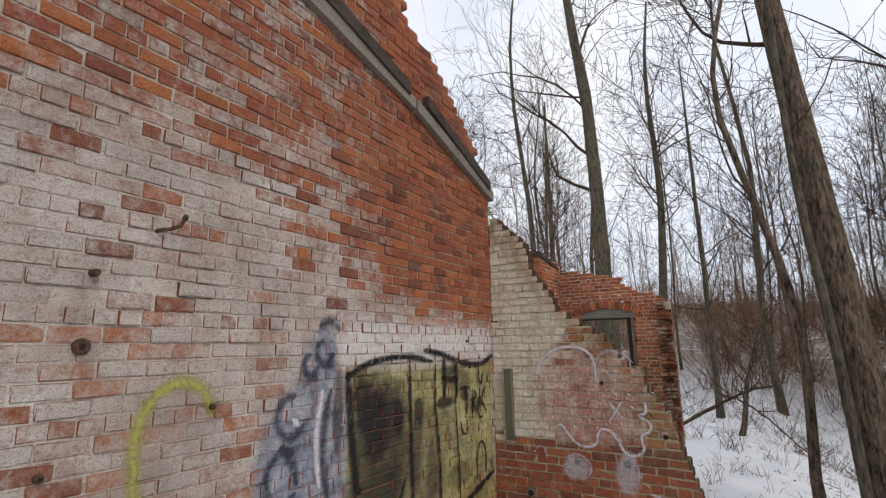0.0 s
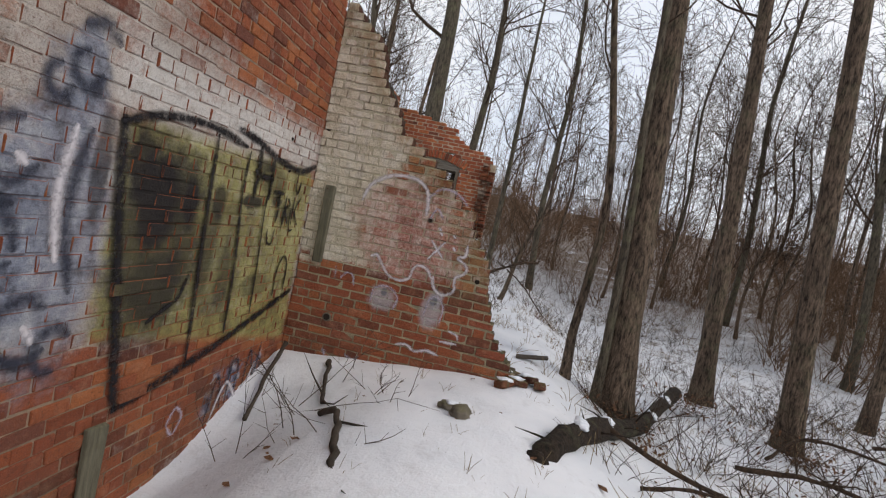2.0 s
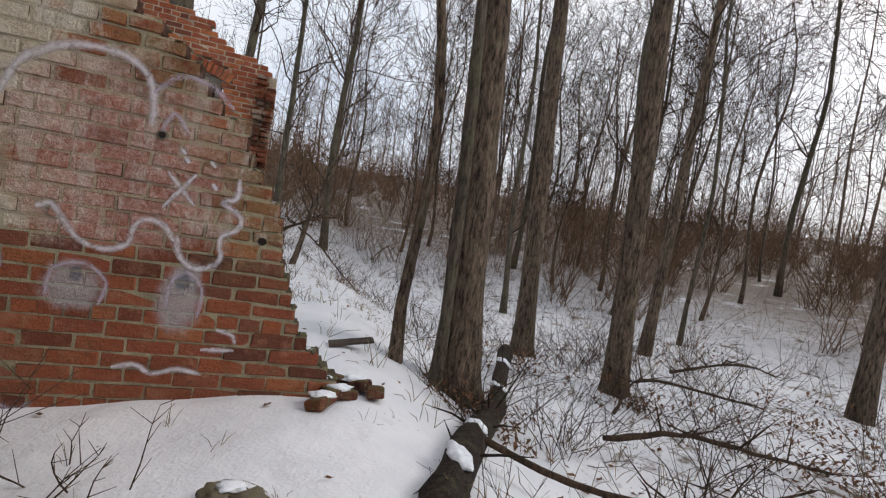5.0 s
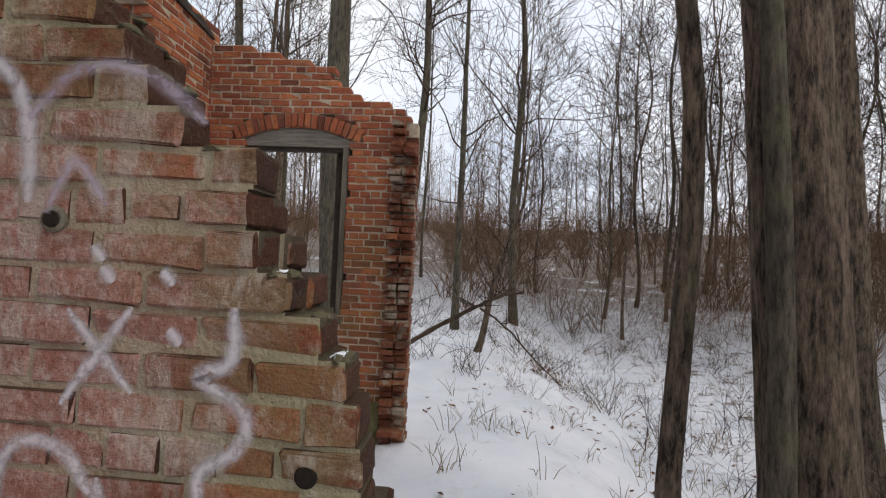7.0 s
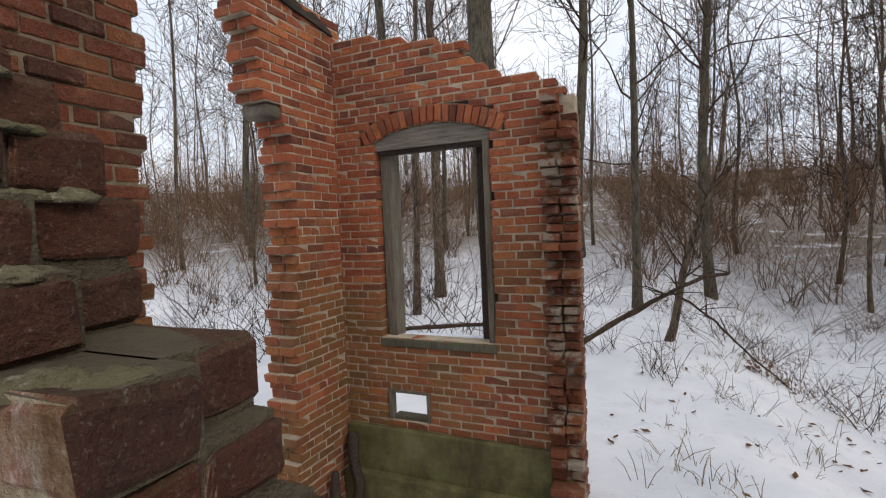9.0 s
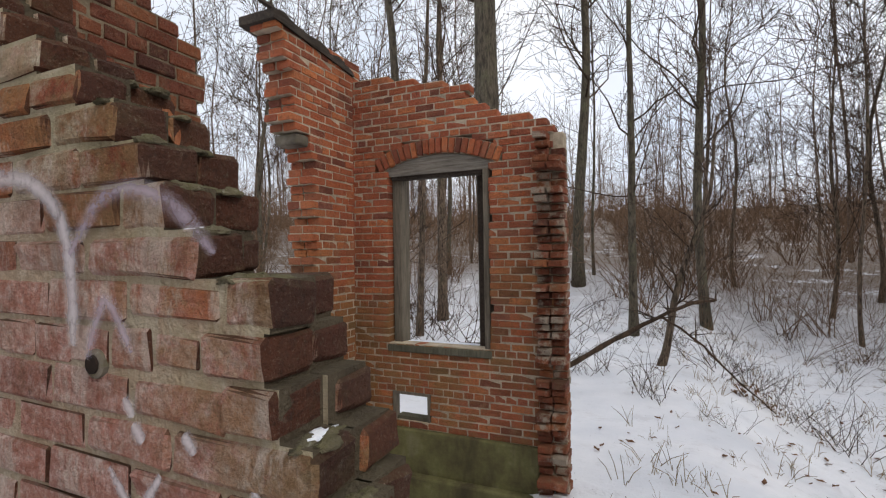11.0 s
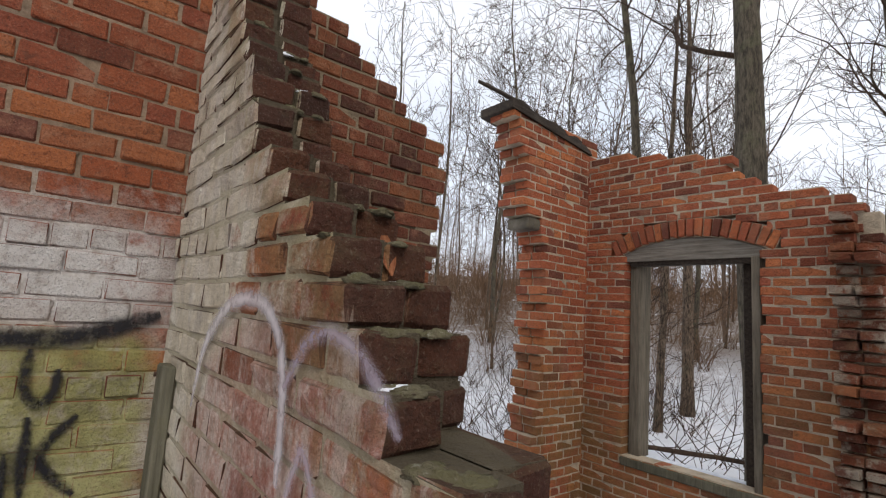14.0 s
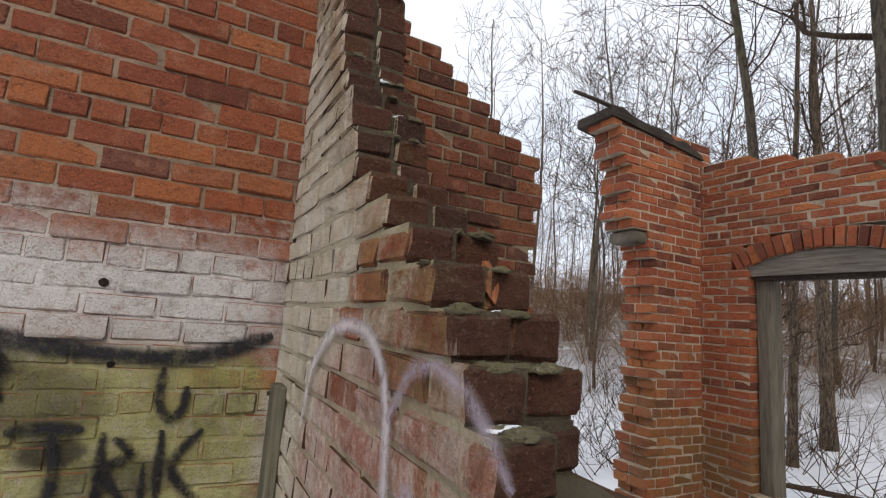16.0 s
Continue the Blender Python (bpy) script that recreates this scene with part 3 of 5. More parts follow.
def mortar_body(strips, back, front, fr, name, rise):
    pieces = []
    for a, b, z in strips:
        v, f = box_geo((a + 0.012, back, z), (b - 0.012, front, z + rise))
        pieces.append(([fr @ Vector(p) for p in v], f))
    return joined(name, pieces)


def wall(name, label, fr, spans, z0, z1, mats, depth, seed, pick, worn=0.0, loose=0.004, skip=None, back_wythe=True, recess=0.007, size=(0.078, 0.224), back_spans=None):
    """A brick wall: a mortar core and its bricks. pick(u, z): whether a brick there is a piece of its own."""
    brick_mat, mortar_mat = mats
    bricks, strips = lay_courses(spans, z0, z1, seed, size)
    base = thing(name, label, "brick wall", (0, 0, 0), kind="structure")
    core = mortar_body(strips, -0.105 if back_spans else -depth + 0.008, -recess, fr, "mortar", size[0])
    part("mortar", core, mortar_mat, base, "recessed sandy mortar joints")
    r = random.Random(seed + 1)
    jobs = []
    for u0, u1, z in bricks:
        if skip and skip((u0 + u1) / 2, z + size[0] / 2):
            continue
        jobs.append((u0, u1, z, 0.0))
    if back_wythe:
        b2, s2 = lay_courses(back_spans or spans, z0, z1, seed + 5, size)
        if back_spans:
            part("mortar", mortar_body(s2, -depth + 0.012, -0.10, fr, "mortar", size[0]), mortar_mat, base)
        jobs += [(u0, u1, z, -depth + 0.1) for u0, u1, z in b2]
    BRICK_JOBS.append((base, fr, jobs, brick_mat, pick, worn, loose, r, size[0]))
    return base


def flush_bricks():
    def rugged(seed):
        bm = bmesh.new()
        bm.from_mesh(brick_mesh(seed, 0.05))
        bmesh.ops.subdivide_edges(bm, edges=bm.edges[:], cuts=1, use_grid_fill=True)
        for v in bm.verts:
            q = Vector((v.co.x * 2.2, v.co.y, v.co.z * 0.8)) * 3.1 + Vector((seed * 3.7, 0, 0))
            d = noise.noise_vector(q)
            v.co += Vector((d.x * 0.022, d.y * 0.03 + (0.03 if v.co.y > 0 else 0.0), d.z * 0.06))
        me = bpy.data.meshes.new("brick")
        bm.to_mesh(me)
        bm.free()
        return me

    rugged_set = [rugged(70 + s) for s in range(8)]
    plain = [brick_mesh(s, 0.0) for s in range(6)]
    ragged = [brick_mesh(40 + s, 0.06) for s in range(6)]
    for base, fr, jobs, material, pick, worn, loose, r, rise in BRICK_JOBS:
        variants = []
        for me in (ragged if worn else plain) + (rugged_set if base.name == "wall_cross" else []):
            c = me.copy()
            c.materials.append(material)
            variants.append(c)
        local = [(np.array([v.co[:] for v in me.vertices]), [tuple(p.vertices) for p in me.polygons]) for me in variants]
        verts, faces, total, singles = [], [], 0, 0
        for u0, u1, z, out in jobs:
            joint = JOINT * (1.0 if rise > 0.06 else 0.9)
            ln, hh, dp = u1 - u0 - joint, rise - joint, 0.1
            cu, cz = (u0 + u1) / 2, z + rise / 2
            push = out + max(r.gauss(0, loose), -0.0012)
            turn = Euler((r.gauss(0, 0.006), r.gauss(0, 0.006 + worn * 0.12), r.gauss(0, 0.008 + worn * 0.3)))
            m = fr @ Matrix.LocRotScale((cu + r.gauss(0, 0.002), push - dp / 2, cz + r.gauss(0, 0.0015)), turn,
                                        (ln + r.gauss(0, 0.002), dp, hh + r.gauss(0, 0.0018)))
            k = r.randrange(6)
            if base.name == "wall_cross" and u1 > edge_b(z + rise / 2) - 0.3:
                k = 6 + r.randrange(8)
            if out == 0.0 and singles < 300 and pick(cu, cz):
                singles += 1
                ob = new("brick", variants[k])
                ob.parent = base
                ob.matrix_basis = m
            else:
                v, f = local[k]
                mm = np.array(m)
                verts.append(v @ mm[:3, :3].T + mm[:3, 3])
                faces += [tuple(i + total for i in q) for q in f]
                total += len(v)
        if verts:
            me = mesh_of("brickwork", np.concatenate(verts).tolist(), faces)
            tagged(part("brickwork", me, material, base), kind="stuff")


FR_A = wall_frame((0, 0, 0), (0, 1, 0), (1, 0, 0))
FR_B = wall_frame((0, 0, 0), (1, 0, 0), (0, -1, 0))
FR_A2 = wall_frame((-0.087, 0, 0), (0, 1, 0), (1, 0, 0))
CY = 2.573
FR_C = wall_frame((0, CY, 0), (1, 0, 0), (0, -1, 0))

# the long whitewashed wall; its top is broken and falls towards the corner
top_a = profile([(-9, 7.0), (-3.0, 6.0), (-1.67, 4.96), (-0.77, 4.33), (-0.22, 3.87), (0.0, 3.45)])
plate_a = profile([(-9, 4.9), (-2.70, 4.28), (-1.75, 4.05), (0.0, 3.47)])


def spans_a(z):
    end = 0.24 if z < 3.15 else 0.0
    if z > 3.45:
        end = next((u for u in np.arange(-0.02, -9, -0.05) if top_a(u) > z), None)
        if end is None:
            return []
    return [(-9.0, float(end), True, z < 3.45)]


HOLES_A = [(-3.22, 2.77), (-3.28, 2.70), (-2.80, 2.31), (-3.66, 2.04), (-3.9, 2.02)]
wall("wall_long", "tall brick wall with flaking whitewash and graffiti beside the snow", FR_A, spans_a, -0.7, 6.6, (BRICK_A, MORTAR_A), 0.32, 21,
     lambda u, z: -2.2 < u and 0.55 < z < 2.9 or (-4.2 < u < -2.2 and 1.9 < z < 3.0), loose=0.005, recess=0.005, size=(0.078, 0.208),
     skip=lambda u, z: any(abs(u - a) < 0.1 and abs(z - b) < 0.035 for a, b in HOLES_A), back_wythe=False)

# the broken cross wall with its stepped end
edge_b = profile([(-0.3, 2.26), (0.12, 2.22), (0.33, 2.10), (0.50, 1.94), (0.66, 1.86), (0.80, 1.82), (1.0, 1.80), (1.10, 1.76), (1.20, 1.69), (1.28, 1.63), (1.36, 1.585), (1.44, 1.565), (1.52, 1.575),
                  (1.545, 1.47), (1.63, 1.36), (1.70, 1.30), (1.78, 1.26), (1.85, 1.19), (1.92, 1.10), (2.05, 0.90), (2.13, 0.74), (2.30, 0.67), (2.60, 0.48), (2.89, 0.40), (3.08, 0.20), (3.25, 0.03), (3.3, 0.0)])


def spans_b(z):
    e = edge_b(z) + 0.018 * math.sin(z * 173.0)
    return [(0.0, e, True, True)] if e > 0.06 else []


def spans_b_back(z):
    """The back leaf has lost more bricks than the front below the sill of the break."""
    a = spans_b(z)
    if not a:
        return []
    e = a[0][1] - (0.04 + 0.05 * math.sin(z * 91.0) if z < 1.62 else 0.02)
    return [(0.0, e, True, True)] if e > 0.06 else []


HOLE_B = [(0.03, 2.06)]
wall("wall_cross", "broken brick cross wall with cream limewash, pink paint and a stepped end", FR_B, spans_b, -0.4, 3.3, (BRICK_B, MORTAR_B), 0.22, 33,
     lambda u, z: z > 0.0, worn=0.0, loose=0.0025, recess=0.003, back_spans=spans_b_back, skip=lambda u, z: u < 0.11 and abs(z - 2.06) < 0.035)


# the far side of the long wall: a broken piece, a gap, and a pier with a corner to the window wall
edge_a2 = profile([(-0.5, 1.21), (1.7, 1.21), (2.3, 1.23), (2.5, 1.26), (2.63, 1.22), (2.74, 1.04), (2.86, 0.84), (2.95, 0.74), (3.03, 0.62), (3.12, 0.46), (3.2, 0.28), (3.3, 0.2)])
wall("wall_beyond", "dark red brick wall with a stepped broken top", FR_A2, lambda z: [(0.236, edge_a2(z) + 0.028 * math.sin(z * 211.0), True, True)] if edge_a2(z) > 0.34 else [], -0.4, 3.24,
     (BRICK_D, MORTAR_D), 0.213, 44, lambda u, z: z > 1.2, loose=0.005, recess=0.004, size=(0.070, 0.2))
edge_p = profile([(-0.5, 2.06), (0.9, 2.06), (1.48, 2.12), (2.26, 2.10), (2.36, 2.08), (2.40, 1.93), (2.56, 1.89), (2.72, 1.91), (2.9, 1.83), (3.06, 1.78)])
wall("wall_pier", "red brick pier with a ragged edge and a corbelled top", FR_A2, lambda z: [(edge_p(z) + 0.03 * math.sin(z * 197.0), min(CY + 0.1, CY + (3.05 - z) * 8), True, True)], -0.4, 3.04,
     (BRICK_C, MORTAR_C), 0.213, 55, lambda u, z: z > 0.1, loose=0.0015, recess=0.003, size=(0.0545, 0.160))

# the window wall
WL, WR, WB, WT = 0.215, 0.985, 0.935, 2.195
SL, SR, SB, ST = 0.235, 0.535, 0.405, 0.60
right_c = profile([(-0.5, 1.36), (2.3, 1.36), (2.38, 1.42), (2.46, 1.36), (2.52, 1.10), (2.58, 0.92), (2.62, 0.87), (2.74, 0.82), (2.80, 0.58), (2.86, 0.36), (2.90, 0.18), (2.94, -0.05)])
ARCH_R, ARCH_CX = 1.02, (WL + WR) / 2
ARCH_CZ = WT + 0.10 - ARCH_R


def arch_height(u):
    d = ARCH_R ** 2 - (u - ARCH_CX) ** 2
    return ARCH_CZ + math.sqrt(d) if d > 0 else 0


def spans_c(z):
    e = right_c(z)
    if e < 0.06:
        return []
    if WB < z < WT:
        return [(-0.3, WL, True, True), (WR, e, True, False)]
    if WT <= z < WT + 0.21:
        r2 = ARCH_R + 0.112
        q = r2 ** 2 - (z - ARCH_CZ) ** 2
        h = math.sqrt(q) if q > 0 else 0
        h = min(h, 0.485)
        if h > 0.02:
            return [(-0.3, ARCH_CX - h, True, True), (ARCH_CX + h, e, True, False)]
    if SB < z < ST:
        return [(-0.3, SL, True, True), (SR, e, True, False)]
    return [(-0.3, e, True, False)]


wall("wall_window", "red brick wall with an arched window opening and broken top", FR_C, spans_c, -0.3, 2.93, (BRICK_C, MORTAR_C), 0.118, 66,
     lambda u, z: z > 0.35, loose=0.0012, recess=0.003, back_wythe=False, size=(0.050, 0.150))

# rowlock arch over the window
arch = thing("window_arch", "segmental arch of upright red bricks above the window", "brick arch", (ARCH_CX, CY, WT))
half = math.asin(0.475 / (ARCH_R + 0.05))
count = 20
for i in range(count):
    a = -half + (i + 0.5) * 2 * half / count
    wdt = 2 * half / count * (ARCH_R + 0.05) - 0.010
    me = brick_mesh(100 + i)
    me.transform(Matrix.Diagonal((wdt, 0.11, 0.105, 1)))
    me.transform(pose(0, 0, ARCH_R + 0.055))
    me.transform(Matrix.Rotation(a, 4, "Y"))
    me.transform(Matrix.Translation((ARCH_CX, CY + 0.05 - 0.003 * (i % 3), ARCH_CZ)))
    part("brick", me, BRICK_C, arch)
ring = []
for i in range(24):
    a0, a1 = -half + i * 2 * half / 24, -half + (i + 1) * 2 * half / 24
    v = []
    for yy in (CY + 0.012, CY + 0.115):
        for rr, aa in ((ARCH_R, a0), (ARCH_R, a1), (ARCH_R + 0.112, a1), (ARCH_R + 0.112, a0)):
            v.append((ARCH_CX + rr * math.sin(aa), yy, ARCH_CZ + rr * math.cos(aa)))
    ring.append((v, [(0, 1, 2, 3), (4, 7, 6, 5), (0, 4, 5, 1), (1, 5, 6, 2), (2, 6, 7, 3), (3, 7, 4, 0)]))
part("mortar", joined("mortar", ring), MORTAR_C, arch)

# toothed end where a wall was torn off
tooth = thing("wall_torn_end", "ragged toothed brick end of a torn-off wall with mortar smears", "brick wall", (1.4, CY, 0), kind="structure")
SMEAR = make_brick("mortar_smeared_brick", lambda n, c: n.mix(n.m("MULTIPLY", n.step(n.noise(6, 5, 0.7, shift=12), 0.50, 0.60), 0.8), c, (0.42, 0.36, 0.28)), 0.25, 0.75)
rt = random.Random(5)
core = []
RISE = 0.05
for k in range(0, 47):
    z = k * RISE
    out = (0.11 if (k // 2) % 2 else 0.04) + rt.uniform(-0.03, 0.025)
    for side, (xa, xb) in enumerate(((1.312, 1.398), (1.406, 1.492))):
        if side and z > 2.2:
            continue
        oo = max(out - (0.04 * side if k % 3 else -0.01), 0.005)
        me = brick_mesh(300 + k * 2 + side, 0.03)
        me.transform(Matrix.Diagonal((xb - xa, oo + 0.1, RISE - 0.008, 1)))
        me.transform(Matrix.Translation(((xa + xb) / 2 + rt.uniform(-0.006, 0.006), CY + 0.05 - oo / 2, z + RISE / 2)))
        part("brick", me, SMEAR, tooth)
    core.append(box_geo((1.325, CY + 0.012, z), (1.48, CY + 0.115, z + RISE)))
part("mortar", joined("mortar", core), MORTAR_C, tooth)

# stained concrete footing below the window wall
band = thing("concrete_footing", "green-stained concrete footing under the window wall", "footing", (0.75, CY, 0), kind="structure")
part("footing", bevel_box((-0.08, CY - 0.035, -0.55), (1.31, CY + 0.2, 0.352), 0.012, 2), CONCRETE, band)
part("lower_step", bevel_box((-0.08, CY - 0.10, -0.55), (1.31, CY - 0.03, 0.06), 0.015, 2), CONCRETE, band)

# ---- window woodwork ----
window = thing("window_1", "empty arched window with a weathered grey timber frame", "window", (ARCH_CX, CY, WB), kind="structure")
hv = []
hf = []
NSEG = 14
for i in range(NSEG + 1):
    u = WL - 0.02 + (WR - WL + 0.04) * i / NSEG
    t = arch_height(u) - 0.004
    for yy in (CY + 0.015, CY + 0.12):
        hv += [(u, yy, WT - 0.035), (u, yy, max(t, WT + 0.012))]
for i in range(NSEG):
    a, b = i * 4, i * 4 + 4
    hf += [(a, b, b + 1, a + 1), (a + 2, a + 3, b + 3, b + 2), (a + 1, b + 1, b + 3, a + 3), (a, a + 2, b + 2, b)]
hf += [(0, 1, 3, 2), (NSEG * 4, NSEG * 4 + 2, NSEG * 4 + 3, NSEG * 4 + 1)]
part("head_board", mesh_of("head", hv, hf), WOOD_GREY, window, "pale grey curved head board")
part("head_rail", bevel_box((WL + 0.01, CY + 0.03, WT - 0.062), (WR - 0.03, CY + 0.10, WT - 0.03), 0.004), WOOD_DARK, window)
part("jamb", bevel_box((WR - 0.042, CY + 0.008, WB), (WR + 0.002, CY + 0.12, WT - 0.03), 0.005, 1, 0.003), WOOD_POST, window, "pale grey upright jamb board")
part("jamb", bevel_box((WR - 0.115, CY + 0.10, WB), (WR - 0.045, CY + 0.20, WT - 0.06), 0.006, 1, 0.006), WOOD_DARK, window, "dark rotten jamb post")
part("jamb", bevel_box((WL - 0.002, CY + 0.06, WB), (WL + 0.075, CY + 0.18, WT - 0.035), 0.006, 1, 0.005), WOOD_POST, window)
part("window_sill", bevel_box((WL - 0.015, CY - 0.012, WB - 0.045), (WR + 0.015, CY + 0.2, WB + 0.004), 0.008, 2, 0.004), WOOD_PLANK, window, "dark mossy timber sill")
part("sill_snow", bevel_box((WL + 0.08, CY + 0.06, WB), (WR - 0.12, CY + 0.19, WB + 0.014), 0.006, 2), SNOW_CLEAN, window, "thin strip of snow")
hatch = thing("window_2", "small square vent opening with a grey timber frame", "vent", ((SL + SR) / 2, CY, SB), kind="structure")
for nm, lo, hi in (("frame_side", (SL, CY - 0.004, SB), (SL + 0.028, CY + 0.05, ST)), ("frame_side", (SR - 0.022, CY - 0.004, SB), (SR, CY + 0.05, ST)),
                   ("frame_head", (SL, CY - 0.006, ST - 0.014), (SR, CY + 0.05, ST + 0.006)), ("frame_sill", (SL + 0.02, CY + 0.02, SB - 0.01), (SR - 0.02, CY + 0.10, SB + 0.018))):
    part(nm, bevel_box(lo, hi, 0.003, 1, 0.002), WOOD_PLANK if nm == "frame_sill" else WOOD_POST, hatch)

# ---- timbers on the walls ----
for y0, y1 in ((-9.0, -6.0), (-5.98, -3.1), (-3.08, -1.5), (-1.48, 0.05)):
    g = thing("wall_plate", "long weathered timber plate let into the wall", "timber beam", (0, (y0 + y1) / 2, plate_a(y0)), group="timber plates along the wall")
    v, f = [], BOX_F
    for zz in (-0.055, 0.055):
        for xx, yy in ((-0.05, y0), (0.055, y0), (0.05, y1), (-0.05, y1)):
            v.append((xx + rng.uniform(-0.006, 0.006), yy, plate_a(yy) + zz + rng.uniform(-0.008, 0.008)))
    part("beam", mesh_of("beam", v, f), WOOD_GREY if y0 > -3.1 else WOOD_DARK, g)
    v2 = [(p[0] + (0.02 if p[0] > 0 else 0), p[1] + (0.15 if p[1] == y0 else -0.1), p[2] + 0.10) for p in v]
    part("broken_batten", mesh_of("batten", v2, f), WOOD_DARK, g, "black rotten batten")
pier_plate = thing("pier_plate", "charred broken timber plate on top of the pier", "timber beam", (-0.1, 2.1, 3.05))
ppv = []
for i in range(11):
    yy = 1.74 + i * 0.084
    hh = 0.065 + 0.025 * noise.noise((yy * 9, 0, 0)) - (0.02 if i == 10 else 0)
    zz = 3.055 - 0.115 * (yy - 1.58)
    ppv += [(-0.36, yy, zz), (-0.07, yy, zz), (-0.075 + rng.uniform(-0.015, 0.015), yy, zz + hh), (-0.36, yy, zz + hh + rng.uniform(-0.01, 0.01))]
ppf = [(0, 1, 2, 3), (40, 43, 42, 41)]
for i in range(10):
    a = i * 4
    ppf += [(a + k, a + 4 + k, a + 4 + (k + 1) % 4, a + (k + 1) % 4) for k in range(4)]
part("plate", mesh_of("plate", ppv, ppf), WOOD_DARK, pier_plate)
part("stick", mesh_of("stick", *tube_geo([(-0.09, 1.82, 3.09), (-0.12, 1.66, 3.12), (-0.16, 1.52, 3.15)], [0.014, 0.013, 0.010], 6)), WOOD_DARK, pier_plate, "thin stick pointing out")
lintel = thing("stone_lintel_end", "grey stone lintel stub at the pier edge", "stone", (-0.15, 1.99, 2.37))
part("block", bevel_box((-0.29, 1.96, 2.315), (-0.10, 2.14, 2.385), 0.015, 2, 0.01), STONE, lintel)
plank = thing("wall_plank", "short upright mossy plank fixed to the cross wall", "plank", (0.19, -0.02, 0.82))
part("board", bevel_box((0.145, -0.045, 0.82), (0.235, -0.006, 1.53), 0.006, 1, 0.006), WOOD_PLANK, plank)
part("nail", mesh_of("nail", *tube_geo([(0.17, -0.046, 1.50), (0.17, -0.052, 1.50)], [0.008, 0.008], 8)), RUST, plank, "rusty nail head")

# ---- trees ----
def grow(seed, height, radius, sides=8, lean=(0, 0), first=0.35, limbs=14, depth=3, twig=0.004, wob=0.05, crook=0.0, spread=0.75, kids=5):
    """Trunk and crown of a bare tree, as two lists of tubes (points, radii, sides)."""
    r = random.Random(seed)
    trunk, crown = [], []

    def shoot(p, d, length, rad, level):
        n = max(3, int(length / (0.32 if level < 2 else 0.22)) + 1)
        n = min(n, 7)
        pts, q, dd = [p], p.copy(), d.copy()
        for _ in range(n):
            dd = (dd + Vector((r.gauss(0, 1), r.gauss(0, 1), r.gauss(0, 0.8) + 0.22)) * (0.16 + wob)).normalized()
            q = q + dd * (length / n)
            pts.append(q)
        rads = [max(rad * (1 - 0.8 * i / n), twig) for i in range(n + 1)]
        crown.append((pts, rads, 5 if level == 1 else (4 if level == 2 and rad > 0.012 else 3)))
        if level < depth:
            for _ in range(kids if level == 1 else kids - 1):
                i = r.randrange(1, n + 1)
                ax = (pts[i] - pts[i - 1]).normalized()
                a = ax.orthogonal().normalized()
                a.rotate(Matrix.Rotation(r.uniform(0, 6.28), 3, ax))
                nd = (ax * r.uniform(0.6, 1.1) + a * r.uniform(0.5, 0.9) + Vector((0, 0, 0.15))).normalized()
                shoot(pts[i], nd, length * r.uniform(0.35, 0.65), rads[i] * 0.62, level + 1)

    n = 14
    pts, rads = [], []
    ph = r.uniform(0, 6)
    for i in range(n + 1):
        s = i / n
        x = lean[0] * height * s + crook * (math.sin(s * 9 + ph) * s ** 0.5) + r.gauss(0, wob * 0.25) * s
        y = lean[1] * height * s + crook * 0.8 * (math.cos(s * 7 + ph) - math.cos(ph)) * s ** 0.5
        pts.append(Vector((x, y, height * s)))
        flare = 1 + 0.32 * math.exp(-s * height / 0.16)
        rads.append(radius * flare * (1 - 0.78 * s ** 1.2))
    trunk.append((pts, rads, sides))
    for _ in range(limbs):
        s = first + (1 - first) * r.random() ** 0.9
        i = min(int(s * n), n - 1)
        p = pts[i].lerp(pts[i + 1], s * n - i)
        a = r.uniform(0, 6.283)
        d = Vector((math.cos(a), math.sin(a), r.uniform(0.45, 1.5))).normalized()
        shoot(p, d, height * r.uniform(0.16, 0.30) * (1.25 - 0.6 * s) * spread / 0.75, rads[i] * r.uniform(0.16, 0.34), 1)
    return trunk, crown


def tubes_mesh(name, tubes, smooth=True):
    verts, faces = [], []
    for pts, rads, sides in tubes:
        v, f = tube_geo(pts, rads, sides, cap=sides > 4)
        k = len(verts)
        verts += v
        faces += [tuple(i + k for i in q) for q in f]
    return mesh_of(name, verts, faces, smooth)


def rough_trunk(tubes, amount=0.10, sides=40, rings=130):
    """A furrowed trunk: a fine tube whose surface is ridged along its length."""
    pts, rads, _ = tubes[0]
    fine_p, fine_r = [], []
    for i in range(rings + 1):
        s = i / rings * (len(pts) - 1)
        k = min(int(s), len(pts) - 2)
        fine_p.append(pts[k].lerp(pts[k + 1], s - k))
        fine_r.append(rads[k] + (rads[k + 1] - rads[k]) * (s - k))
    v, f = tube_geo(fine_p, fine_r, sides)
    out = []
    for j, p in enumerate(v):
        i = j // sides
        c = fine_p[min(i, rings)]
        d = Vector(p) - c
        a = math.atan2(d.y, d.x)
        h = noise.noise((a * 3.2, c.z * 1.1, rads[0] * 50)) * 0.7 + noise.noise((math.cos(a) * 13, math.sin(a) * 13, c.z * 1.6)) * 0.6 + noise.noise((math.cos(a) * 7, math.sin(a) * 7, c.z * 2.6)) * 0.6
        root = math.exp(-max(c.z, 0) / 0.16) * 0.35 * (math.sin(a * 4 + rads[0] * 90) * 0.5 + 0.3)
        out.append(c + d * (1 + amount * h + root))
    return mesh_of("trunk", out, f, True)


